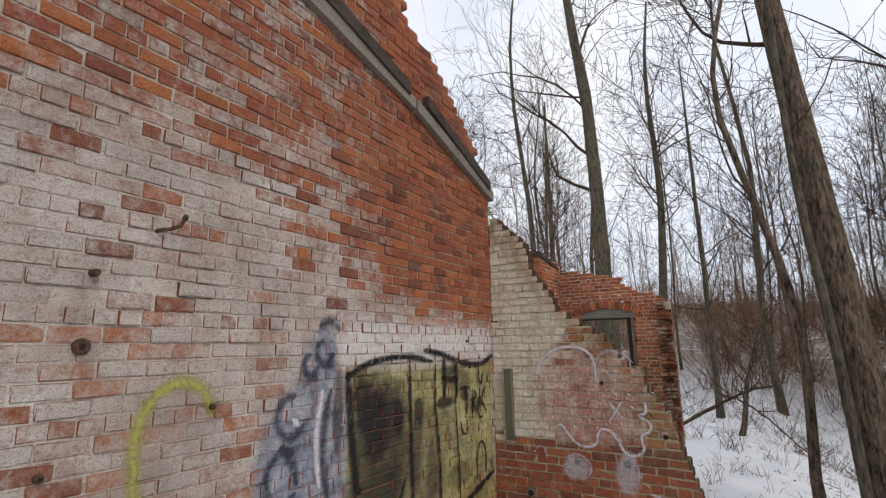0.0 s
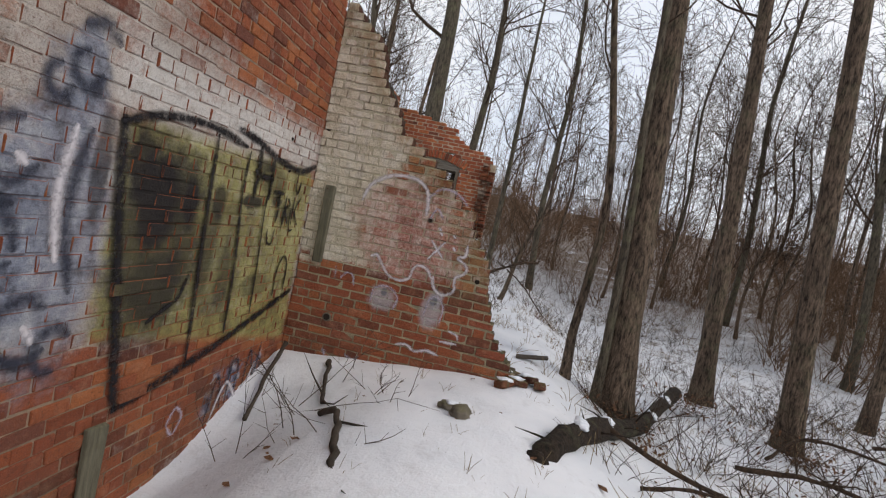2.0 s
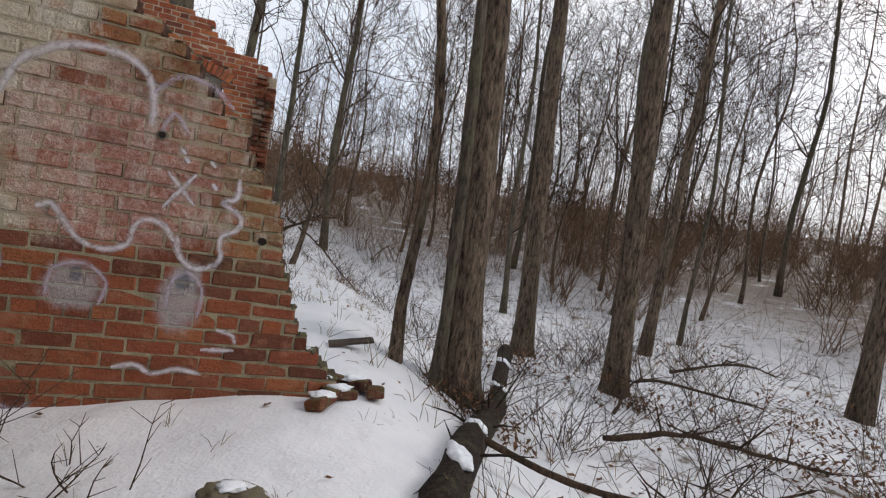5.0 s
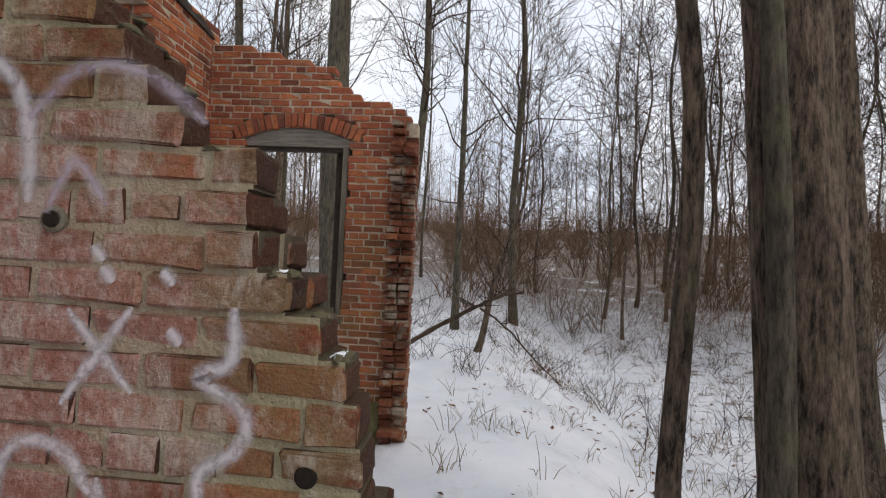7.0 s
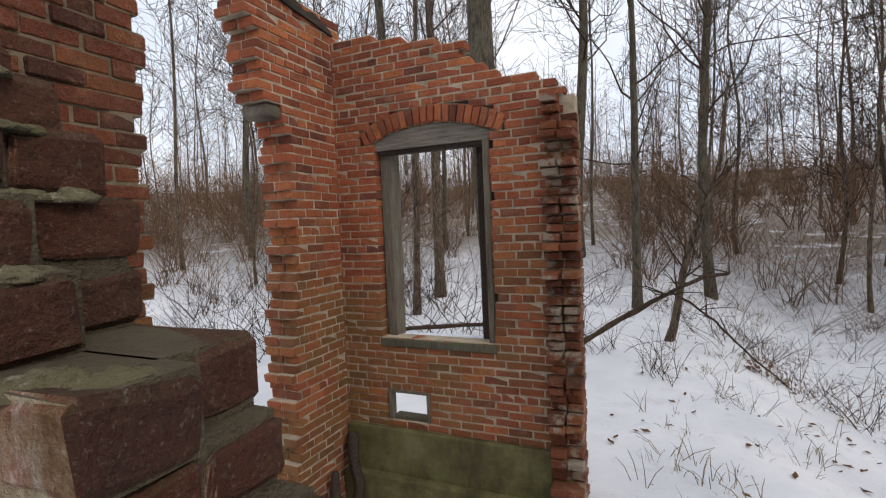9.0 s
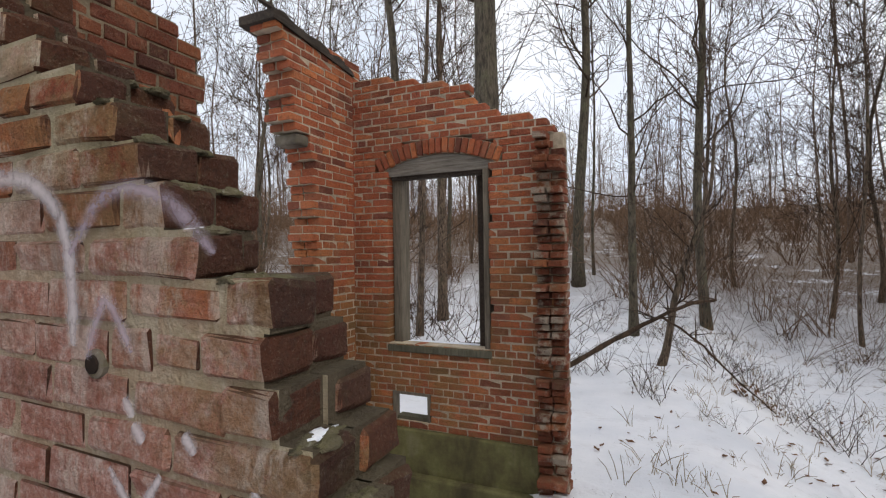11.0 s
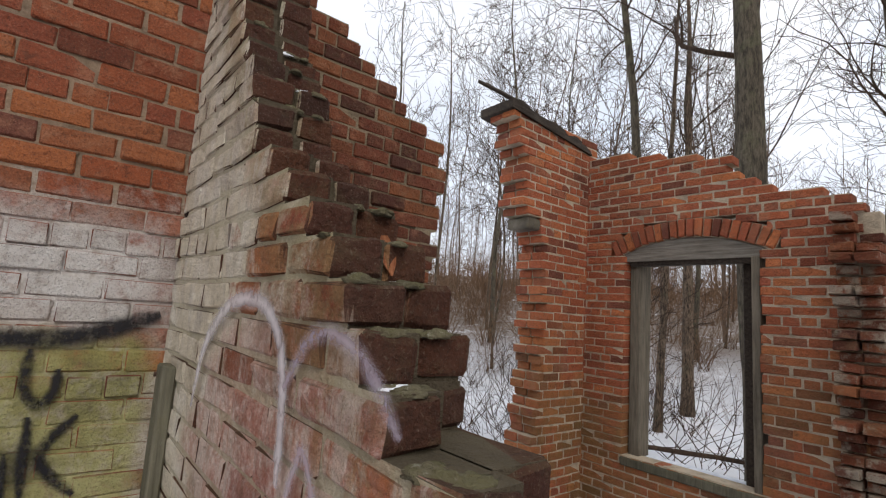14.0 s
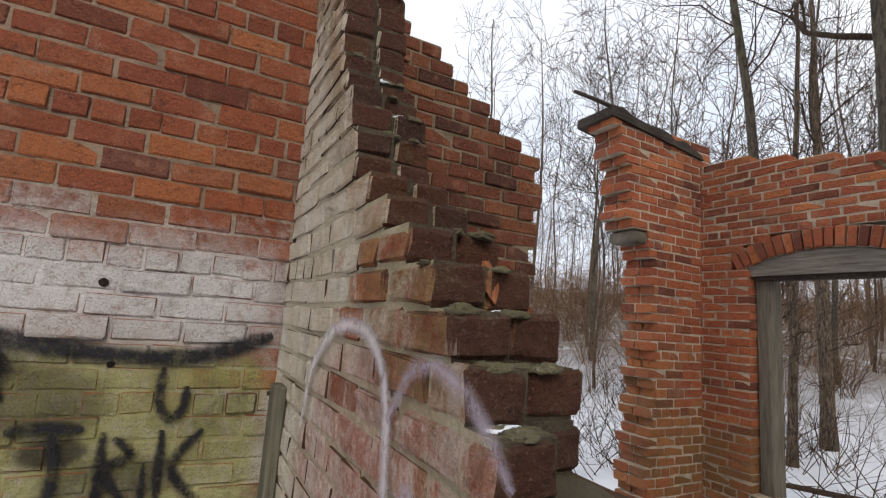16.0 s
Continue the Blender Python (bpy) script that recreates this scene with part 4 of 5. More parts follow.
def tree(name, label, x, y, bark, group="", fine=False, sink=0.06, **k):
    base = thing(name, label, "tree", (x, y, ground_z(x, y) - sink), group=group)
    trunk, crown = grow(**k)
    tm = rough_trunk(trunk) if fine else tubes_mesh("trunk", trunk)
    for nm, me, mt in (("trunk", tm, bark), ("crown", tubes_mesh("crown", crown), TWIG)):
        me.materials.append(mt)
        ob = new(nm, me)
        ob.parent = base
    return base


tree("tree", "thick furrowed tree trunk with bare branches beside the ruin", 3.36, 1.16, BARK, fine=True, seed=1, height=12, radius=0.175, lean=(-0.06, 0.03), first=0.42, limbs=16, wob=0.04, sides=14)
tree("tree", "thin crooked mossy tree stem beside the thick trunk", 2.80, 1.2, BARK, fine=True, seed=2, height=7.5, radius=0.05, lean=(-0.05, 0.03), first=0.4, limbs=13, crook=0.26, sides=10)
tree("tree", "pale mossy stem grown against the thick trunk", 3.13, 1.04, BARK_GREY, fine=True, seed=21, height=8.5, radius=0.05, lean=(-0.03, 0.02), first=0.45, limbs=10, crook=0.06, sides=10)
tree("tree", "straight grey-brown tree trunk in the snow", 5.22, 3.5, BARK, fine=True, seed=3, height=14, radius=0.13, lean=(-0.06, 0.02), first=0.3, limbs=15, wob=0.03, sides=12)
tree("tree", "leaning dark tree trunk in the snow", 5.60, 1.90, BARK, fine=True, seed=4, height=14, radius=0.125, lean=(-0.07, 0.0), first=0.35, limbs=14, wob=0.03, sides=12)
tree("tree", "tall straight tree trunk behind the window wall", -0.1, 6.2, BARK_GREY, fine=True, seed=5, height=15, radius=0.2, lean=(-0.05, 0.0), crook=0.12, first=0.35, limbs=16, sides=12, sink=0.1)
tree("tree", "slender pale tree behind the window wall", -2.15, 6.9, BARK_GREY, seed=6, height=13, radius=0.09, lean=(-0.03, 0.0), crook=0.15, first=0.4, limbs=14, sides=9)
tree("tree", "slender dark tree behind the window wall", -0.75, 7.4, BARK, seed=16, height=12, radius=0.055, first=0.3, limbs=16, sides=9, crook=0.2)
tree("tree", "thin leaning tree trunk seen through the window", -2.55, 8.4, BARK, seed=17, height=9, radius=0.075, lean=(0.04, 0.0), first=0.4, limbs=12, sides=8)
tree("tree", "dark tree trunk seen through the window", -2.8, 10.1, BARK, seed=18, height=10, radius=0.12, first=0.4, limbs=12, sides=9)
tree("tree", "tall grey trunk beyond the snow field", -0.35, 14.5, BARK_GREY, seed=19, height=15, radius=0.17, lean=(0.03, 0.0), crook=0.15, first=0.3, limbs=18, sides=10)
tree("tree", "bare sapling with leaning stems on the snow", 1.95, 7.3, BARK, seed=7, height=3.6, radius=0.055, first=0.15, limbs=22, lean=(0.24, 0.0), crook=0.08, sides=8, twig=0.003)
tree("tree", "bare tree trunk in the wood", 1.45, 9.7, BARK_GREY, seed=8, height=10, radius=0.085, first=0.25, limbs=16, sides=9)
tree("tree", "slim tree stem at the wood edge", 6.6, 7.2, BARK_GREY, seed=9, height=9, radius=0.07, first=0.2, limbs=14, lean=(-0.04, 0.02), crook=0.1, sides=9)
tree("tree", "bare tree trunk in the wood", 8.3, 4.6, BARK, seed=10, height=11, radius=0.11, first=0.3, limbs=14, lean=(0.03, 0.0), sides=10)
tree("tree", "bare tree trunk in the wood", 8.9, 1.4, BARK, seed=11, height=11, radius=0.12, first=0.35, limbs=14, sides=10)
tree("tree", "thin sapling by the gap in the wall", -1.4, 4.9, BARK, seed=12, height=4.2, radius=0.03, first=0.15, limbs=16, sides=7, twig=0.003)
tree("tree", "thin sapling by the gap in the wall", -0.9, 4.3, BARK, seed=13, height=3.2, radius=0.026, first=0.2, limbs=12, sides=7, twig=0.003)

# more trees of the wood, as copies of five kinds
KINDS = []
for i, (h, rad) in enumerate(((13, 0.085), (11, 0.06), (14, 0.10), (9, 0.04), (12, 0.05))):
    KINDS.append((grow(70 + i, h, rad, sides=8, first=0.22, limbs=18, depth=3, twig=0.006, kids=5, crook=0.22, wob=0.09), BARK if i % 2 else BARK_GREY))
MESHES = []
for (tr, cr), mt in KINDS:
    a, b = tubes_mesh("trunk", tr), tubes_mesh("crown", cr)
    a.materials.append(mt)
    b.materials.append(TWIG)
    MESHES.append((a, b))
THICK = []
for i, (h, rad) in enumerate(((9.0, 0.06), (7.5, 0.05))):
    tr, cr = grow(90 + i, h, rad, sides=7, first=0.14, limbs=26, depth=3, twig=0.0045, kids=6, crook=0.25, wob=0.1, spread=0.8)
    a, b = tubes_mesh("trunk", tr), tubes_mesh("crown", [(p, q, 3) for p, q, _ in cr])
    a.materials.append(BARK)
    b.materials.append(TWIG)
    THICK.append((a, b))
rt = random.Random(91)
placed = []
for i in range(13):
    ang, d = radians(34 + 7.2 * (i % 7) + rt.uniform(-3, 3)), (12.5 if i % 2 else 17.0) + rt.uniform(-1.5, 2.5)
    x, y = 1 + d * math.cos(ang), d * math.sin(ang)
    placed.append((x, y))
    base = thing("tree", "dense twiggy tree at the edge of the wood", "tree", (x, y, ground_z(x, y) - 0.08), group="twiggy trees of the wood")
    base.rotation_euler = (0, 0, rt.uniform(0, 6.28))
    for nm, me in zip(("trunk", "crown"), THICK[i % 2]):
        ob = new(nm, me)
        ob.parent = base
while len(placed) < 54:
    ang, d = radians(rt.uniform(-28, 155)), rt.uniform(10.0, 24.0)
    x, y = 1 + d * math.cos(ang), d * math.sin(ang)
    if any(math.hypot(x - a, y - b) < 1.1 for a, b in placed):
        continue
    placed.append((x, y))
    base = thing("tree", "slender bare woodland tree standing in snow", "tree", (x, y, ground_z(x, y) - 0.08), group="trees of the wood")
    base.rotation_euler = (rt.gauss(0, 0.03), rt.gauss(0, 0.03), rt.uniform(0, 6.28))
    base.scale = (1, 1, 1)
    a, b = MESHES[rt.randrange(5)]
    for nm, me in (("trunk", a), ("crown", b)):
        ob = new(nm, me)
        ob.parent = base


def scatter(name, label, category, geos, spots, material):
    """Many copies of a few shapes in one mesh. spots: (x, y, scale, turn, tilt)."""
    vs, fs, total = [], [], 0
    arr = [(np.array([tuple(p) for p in v]), f) for v, f in geos]
    for i, (x, y, s, turn, tilt) in enumerate(spots):
        v, f = arr[i % len(arr)]
        m = np.array(Euler((tilt, 0, turn)).to_matrix()) * s
        vs.append(v @ m.T + np.array((x, y, ground_z(x, y) - 0.03)))
        fs += [tuple(q + total for q in face) for face in f]
        total += len(v)
    me = mesh_of(name, np.concatenate(vs).tolist(), fs)
    return solo(name, me, material, label, category, kind="stuff")


def geo_of(tubes):
    verts, faces = [], []
    for pts, rads, sides in tubes:
        v, f = tube_geo(pts, rads, sides, cap=False)
        k = len(verts)
        verts += v
        faces += [tuple(i + k for i in q) for q in f]
    return verts, faces


far = []
for i in range(6):
    tr, cr = grow(200 + i, 12, 0.065, sides=4, first=0.12, limbs=14, depth=2, twig=0.012, kids=4, wob=0.08, crook=0.2)
    far.append(geo_of([(p, q, 3) for p, q, _ in tr + cr]))
spots = []
for _ in range(430):
    ang, d = radians(rt.uniform(-38, 160)), 20 + 62 * rt.random() ** 0.8
    spots.append((1 + d * math.cos(ang), d * math.sin(ang), rt.uniform(0.7, 1.3), rt.uniform(0, 6.28), rt.gauss(0, 0.04)))
scatter("far_woods", "distant bare winter woods", "woods", far, spots, BARK_FAR)


def bush(seed, stems, h, spread, twig):
    r = random.Random(seed)
    out = []
    for _ in range(stems):
        a = r.uniform(0, 6.28)
        d = Vector((math.cos(a) * spread, math.sin(a) * spread, 1)).normalized()
        p = Vector((r.gauss(0, 0.12), r.gauss(0, 0.12), 0))
        pts, q, ln = [p], p.copy(), h * r.uniform(0.5, 1.1)
        for _ in range(5):
            d = (d + Vector((r.gauss(0, 1), r.gauss(0, 1), r.gauss(0, 0.6))) * 0.17).normalized()
            q = q + d * ln / 5
            pts.append(q)
        out.append((pts, [twig * (1.6 - 0.22 * i) for i in range(6)], 3))
        for _ in range(5):
            i = r.randrange(1, 6)
            e = (d + Vector((r.gauss(0, 1), r.gauss(0, 1), r.gauss(0, 0.7))) * 0.8).normalized()
            l2 = ln * r.uniform(0.15, 0.4)
            out.append(([pts[i], pts[i] + e * l2], [twig * 0.8, twig * 0.4], 3))
    return out


brush_geo = [geo_of(bush(400 + i, 13, 2.4, 0.4, 0.0075)) for i in range(6)]
spots = []
while len(spots) < 1050:
    ang, d = radians(rt.uniform(-30, 160)), 11.5 + 42 * rt.random() ** 0.9
    x, y = 1 + d * math.cos(ang), d * math.sin(ang)
    clump = noise.noise((x * 0.22, y * 0.22, 9))
    if clump < -0.2 and d < 24:
        continue
    spots.append((x, y, rt.uniform(0.25, 0.7) + 0.5 * max(clump, 0.0) + 0.026 * d * rt.uniform(0.4, 1.3), rt.uniform(0, 6.28), rt.gauss(0, 0.12)))
scatter("undergrowth", "brown leafless thicket under the trees", "undergrowth", brush_geo, spots, BRUSH)

shrub_geo = [geo_of(bush(700 + i, 9, 2.7, 0.5, 0.0032)) for i in range(5)]
spots = []
for _ in range(60):
    x, y = rt.uniform(0.5, 13), rt.uniform(9.5, 16)
    spots.append((x, y, rt.uniform(0.4, 1.0), rt.uniform(0, 6.28), rt.gauss(0, 0.12)))
for _ in range(26):
    x, y = rt.uniform(8.5, 14), rt.uniform(-2.0, 8)
    spots.append((x, y, rt.uniform(0.4, 1.0), rt.uniform(0, 6.28), rt.gauss(0, 0.15)))
for _ in range(24):
    spots.append((rt.uniform(-9, -2), rt.uniform(8, 15), rt.uniform(0.4, 0.9), rt.uniform(0, 6.28), rt.gauss(0, 0.12)))
scatter("shrubs", "leafless brown shrubs between the trees", "shrubs", shrub_geo, spots, BRUSH)

near_geo = [geo_of(bush(500 + i, 9, 0.9, 0.8, 0.0032)) for i in range(5)]
spots = []
for cx, cy, n, sp in ((3.5, 0.9, 12, 0.35), (4.8, -1.6, 6, 0.9), (6.8, 0.2, 12, 1.1), (3.6, -2.2, 4, 0.5), (5.0, 1.8, 8, 0.7), (6.0, 1.2, 8, 0.8), (4.4, 2.6, 2, 0.8), (6.5, 3.0, 9, 1.2), (4.2, -0.6, 8, 0.8), (4.2, 5.0, 4, 1.2), (2.3, 7.8, 10, 1.0), (5.0, 8.4, 14, 1.6)):
    for _ in range(n):
        spots.append((rt.gauss(cx, sp), rt.gauss(cy, sp), rt.uniform(0.5, 1.1), rt.uniform(0, 6.28), rt.gauss(0, 0.15)))
for _ in range(45):
    spots.append((rt.uniform(-7, 1), rt.uniform(4.2, 11), rt.uniform(0.8, 1.9), rt.uniform(0, 6.28), rt.gauss(0, 0.12)))
for _ in range(60):
    spots.append((rt.uniform(2.0, 10), rt.uniform(2.5, 12), rt.uniform(0.35, 1.0), rt.uniform(0, 6.28), rt.gauss(0, 0.25)))
scatter("brush", "tangle of thin dry brush round the trunks", "brush", near_geo, [s for s in spots if s[0] > 2.75 or s[1] > 3.4], TWIG)

weed_geo = []
for i in range(6):
    r = random.Random(600 + i)
    tb = []
    for _ in range(5):
        p = Vector((r.gauss(0, 0.03), r.gauss(0, 0.03), 0))
        q = p + Vector((r.gauss(0, 0.06), r.gauss(0, 0.06), r.uniform(0.05, 0.2)))
        tb.append(([p, (p + q) / 2 + Vector((0, 0, 0.02)), q], [0.0022, 0.002, 0.0012], 3))
    weed_geo.append(geo_of(tb))
spots = []
for _ in range(1100):
    x, y = rt.uniform(1.7, 10), rt.uniform(-3.5, 12)
    if y < 0.4 and x < 2.5:
        continue
    spots.append((x, y, rt.uniform(0.5, 1.5), rt.uniform(0, 6.28), rt.gauss(0, 0.2)))
for _ in range(40):
    spots.append((rt.uniform(0.4, 2.4), rt.uniform(-3.0, -0.3), rt.uniform(0.3, 0.8), rt.uniform(0, 6.28), rt.gauss(0, 0.4)))
scatter("dry_weeds", "dry straw-coloured weeds poking through snow", "weeds", weed_geo, spots, STRAW)


# ---- spray paint ----
def make_spray(name, col, strength=0.85, soft=0.5):
    n = Nodes(name, 0.6)
    uv = n.t.nodes.new("ShaderNodeTexCoord")
    sp = n.t.nodes.new("ShaderNodeSeparateXYZ")
    n.t.links.new(uv.outputs["UV"], sp.inputs[0])
    across = n.m("SUBTRACT", 1.0, n.m("ABSOLUTE", n.m("SUBTRACT", n.m("MULTIPLY", sp.outputs[1], 2.0), 1.0)))
    a = n.step(n.m("ADD", across, n.m("MULTIPLY", n.m("SUBTRACT", n.noise(30, 4, 0.7), 0.5), 0.7)), 0.0, soft)
    worn = n.step(n.noise(22, 6, 0.8, shift=3), 0.62, 0.46)
    a = n.m("MULTIPLY", a, n.m("ADD", n.m("MULTIPLY", worn, 0.5), 0.5))
    n.put(n.b.inputs["Alpha"], n.m("MULTIPLY", a, strength))
    return n.done(n.mix(n.noise(9, 4), col, tuple(v * 0.7 for v in col)))


SPRAY_BLACK = make_spray("black_spray_paint", (0.014, 0.013, 0.016), 0.95, 0.8)
SPRAY_WHITE = make_spray("white_spray_paint", (0.74, 0.70, 0.74), 0.84, 1.05)
SPRAY_LILAC = make_spray("lilac_spray_paint", (0.60, 0.52, 0.62), 0.62, 1.1)
SPRAY_LIME = make_spray("lime_spray_paint", (0.42, 0.43, 0.08), 0.8, 1.1)
SPRAY_NAVY = make_spray("navy_spray_paint", (0.04, 0.045, 0.07), 0.8, 1.0)
STROKE_N = [0]


def smooth_line(pts, n=7):
    out = []
    for i in range(len(pts) - 1):
        p0, p1, p2, p3 = pts[max(i - 1, 0)], pts[i], pts[i + 1], pts[min(i + 2, len(pts) - 1)]
        for k in range(n):
            t = k / n
            out.append(tuple(0.5 * (2 * b + (c - a) * t + (2 * a - 5 * b + 4 * c - d) * t * t + (3 * b - a - 3 * c + d) * t ** 3)
                             for a, b, c, d in zip(p0, p1, p2, p3)))
    return out + [pts[-1]]


def stroke(parent, wall_id, pts, width, material):
    """A sprayed line on a wall, 14 mm off the mean face so that it follows the proudest bricks."""
    STROKE_N[0] += 1
    off = (0.0125 if wall_id == "a" else 0.0105) + 0.0006 * (STROKE_N[0] % 9)
    line = smooth_line([(float(a), float(b)) for a, b in pts])
    verts, faces, uvs = [], [], []
    for i, p in enumerate(line):
        q, r = line[max(i - 1, 0)], line[min(i + 1, len(line) - 1)]
        dx, dz = r[0] - q[0], r[1] - q[1]
        ln = math.hypot(dx, dz) or 1
        taper = min(1.0, 0.45 + 0.55 * min(i, len(line) - 1 - i) / 3)
        w = width * taper / 2 * (1 + 0.18 * noise.noise((p[0] * 9, p[1] * 9, STROKE_N[0])))
        for s in (-1, 1):
            a, z = p[0] - s * dz / ln * w, p[1] + s * dx / ln * w
            verts.append((off, a, z) if wall_id == "a" else (a, -off, z))
            uvs.append((i * 0.1, 0.0 if s < 0 else 1.0))
    for i in range(len(line) - 1):
        faces.append((2 * i, 2 * i + 2, 2 * i + 3, 2 * i + 1))
    me = mesh_of("stroke", verts, faces)
    layer = me.uv_layers.new(name="UVMap")
    for loop in me.loops:
        layer.data[loop.index].uv = uvs[loop.vertex_index]
    return part("stroke", me, material, parent)


g = thing("spray_outline", "black outlines sprayed round an olive panel on the wall", "graffiti", (0.01, -1.2, 0.8))
for pts, w in (([(-2.28, 1.60), (-2.22, 1.15), (-2.12, 0.6), (-2.02, 0.05)], 0.115), ([(-2.30, 1.56), (-2.0, 1.66), (-1.6, 1.69), (-1.2, 1.64)], 0.075),
               ([(-1.35, 1.74), (-1.05, 1.70), (-0.78, 1.635), (-0.55, 1.60), (-0.34, 1.59), (-0.18, 1.62), (-0.03, 1.68)], 0.085), ([(-2.04, 0.06), (-1.6, 0.14), (-1.1, 0.24), (-0.6, 0.37), (-0.06, 0.52)], 0.10),
               ([(-1.55, 1.66), (-1.53, 1.2), (-1.50, 0.7), (-1.47, 0.2)], 0.065), ([(-1.16, 1.62), (-1.17, 1.3), (-1.10, 0.8), (-1.08, 0.30)], 0.055),
               ([(-0.80, 1.45), (-0.82, 1.2), (-0.78, 0.8), (-0.76, 0.40)], 0.04), ([(-0.36, 1.56), (-0.36, 1.45), (-0.325, 1.395), (-0.29, 1.43), (-0.285, 1.50)], 0.045), ([(-1.02, 1.68), (-1.0, 1.5), (-1.01, 1.30)], 0.09), ([(-0.80, 1.62), (-0.79, 1.48), (-0.79, 1.30)], 0.07), ([(-1.06, 1.50), (-0.92, 1.47), (-0.76, 1.47)], 0.085),
               ([(-0.42, 0.50), (-0.42, 0.72), (-0.34, 0.84), (-0.25, 0.76), (-0.24, 0.52)], 0.045), ([(-1.9, 0.52), (-1.78, 0.58), (-1.66, 0.64), (-1.6, 0.78)], 0.05),
               ([(-0.74, 1.365), (-0.65, 1.375), (-0.55, 1.37)], 0.055), ([(-0.63, 1.36), (-0.61, 1.25), (-0.62, 1.13)], 0.055), ([(-0.50, 1.36), (-0.49, 1.12)], 0.055), ([(-0.47, 1.34), (-0.42, 1.29), (-0.48, 1.24), (-0.40, 1.12)], 0.045), ([(-0.34, 1.36), (-0.33, 1.12)], 0.05), ([(-0.22, 1.36), (-0.30, 1.24), (-0.20, 1.12)], 0.05), ([(-0.72, 1.08), (-0.70, 0.98), (-0.62, 0.96), (-0.60, 1.08)], 0.035), ([(-0.50, 1.24), (-0.50, 1.06)], 0.03), ([(-0.38, 1.26), (-0.36, 1.08), (-0.28, 1.08)], 0.03)):
    stroke(g, "a", pts, w, SPRAY_BLACK)
g = thing("graffiti_smoke", "blue-grey and white bubble letters with dark outlines on the wall", "graffiti", (0.01, -2.6, 0.9))
for cy, cz, r in ((-2.76, 1.36, 0.11), (-2.80, 1.02, 0.13), (-2.62, 0.62, 0.12), (-2.46, 0.50, 0.09), (-2.50, 1.74, 0.07), (-2.62, 1.66, 0.06)):
    stroke(g, "a", [(cy + r * math.cos(t * 0.9 + cz), cz + 1.15 * r * math.sin(t * 0.9 + cz)) for t in range(6)], 0.085, SPRAY_NAVY)
for pts in ([(-2.84, 1.20), (-2.74, 1.08), (-2.70, 0.95)], [(-2.70, 0.52), (-2.60, 0.46), (-2.5, 0.52)], [(-2.56, 1.9), (-2.45, 1.95), (-2.36, 1.88)], [(-2.44, 1.5), (-2.5, 1.1), (-2.42, 0.75)]):
    stroke(g, "a", pts, 0.10, SPRAY_NAVY)
for pts in ([(-2.76, 1.34), (-2.70, 1.30)], [(-2.62, 0.64), (-2.56, 0.55)], [(-2.52, 1.5), (-2.56, 1.2), (-2.52, 0.9)]):
    stroke(g, "a", pts, 0.09, SPRAY_WHITE)
g = thing("graffiti_arc", "faded lime-green arc sprayed on the whitewash", "graffiti", (0.01, -3.5, 1.4))
stroke(g, "a", [(-3.62, 0.95), (-3.66, 1.2), (-3.66, 1.42), (-3.58, 1.56), (-3.45, 1.60), (-3.34, 1.54), (-3.29, 1.42)], 0.11, SPRAY_LIME)
g = thing("graffiti_tag", "blue and white tag low on the bare brick", "graffiti", (0.01, -0.8, -0.1))
for pts, m in (([(-1.12, -0.35), (-1.02, -0.05), (-0.94, -0.32)], SPRAY_NAVY), ([(-0.88, -0.30), (-0.86, 0.02), (-0.76, -0.02), (-0.78, -0.2)], SPRAY_NAVY),
               ([(-0.66, -0.26), (-0.60, 0.06), (-0.5, -0.18), (-0.44, 0.1)], SPRAY_NAVY), ([(-1.06, -0.38), (-0.9, -0.12), (-0.7, -0.3), (-0.5, -0.06)], SPRAY_WHITE)):
    stroke(g, "a", pts, 0.055, m)
stroke(g, "a", [(-1.55, -0.22), (-1.48, -0.12), (-1.40, -0.2), (-1.47, -0.3), (-1.54, -0.22)], 0.05, SPRAY_LILAC)
g = thing("spray_portrait", "faded white and lilac face sprayed on the cross wall", "graffiti", (1.0, -0.01, 1.3))
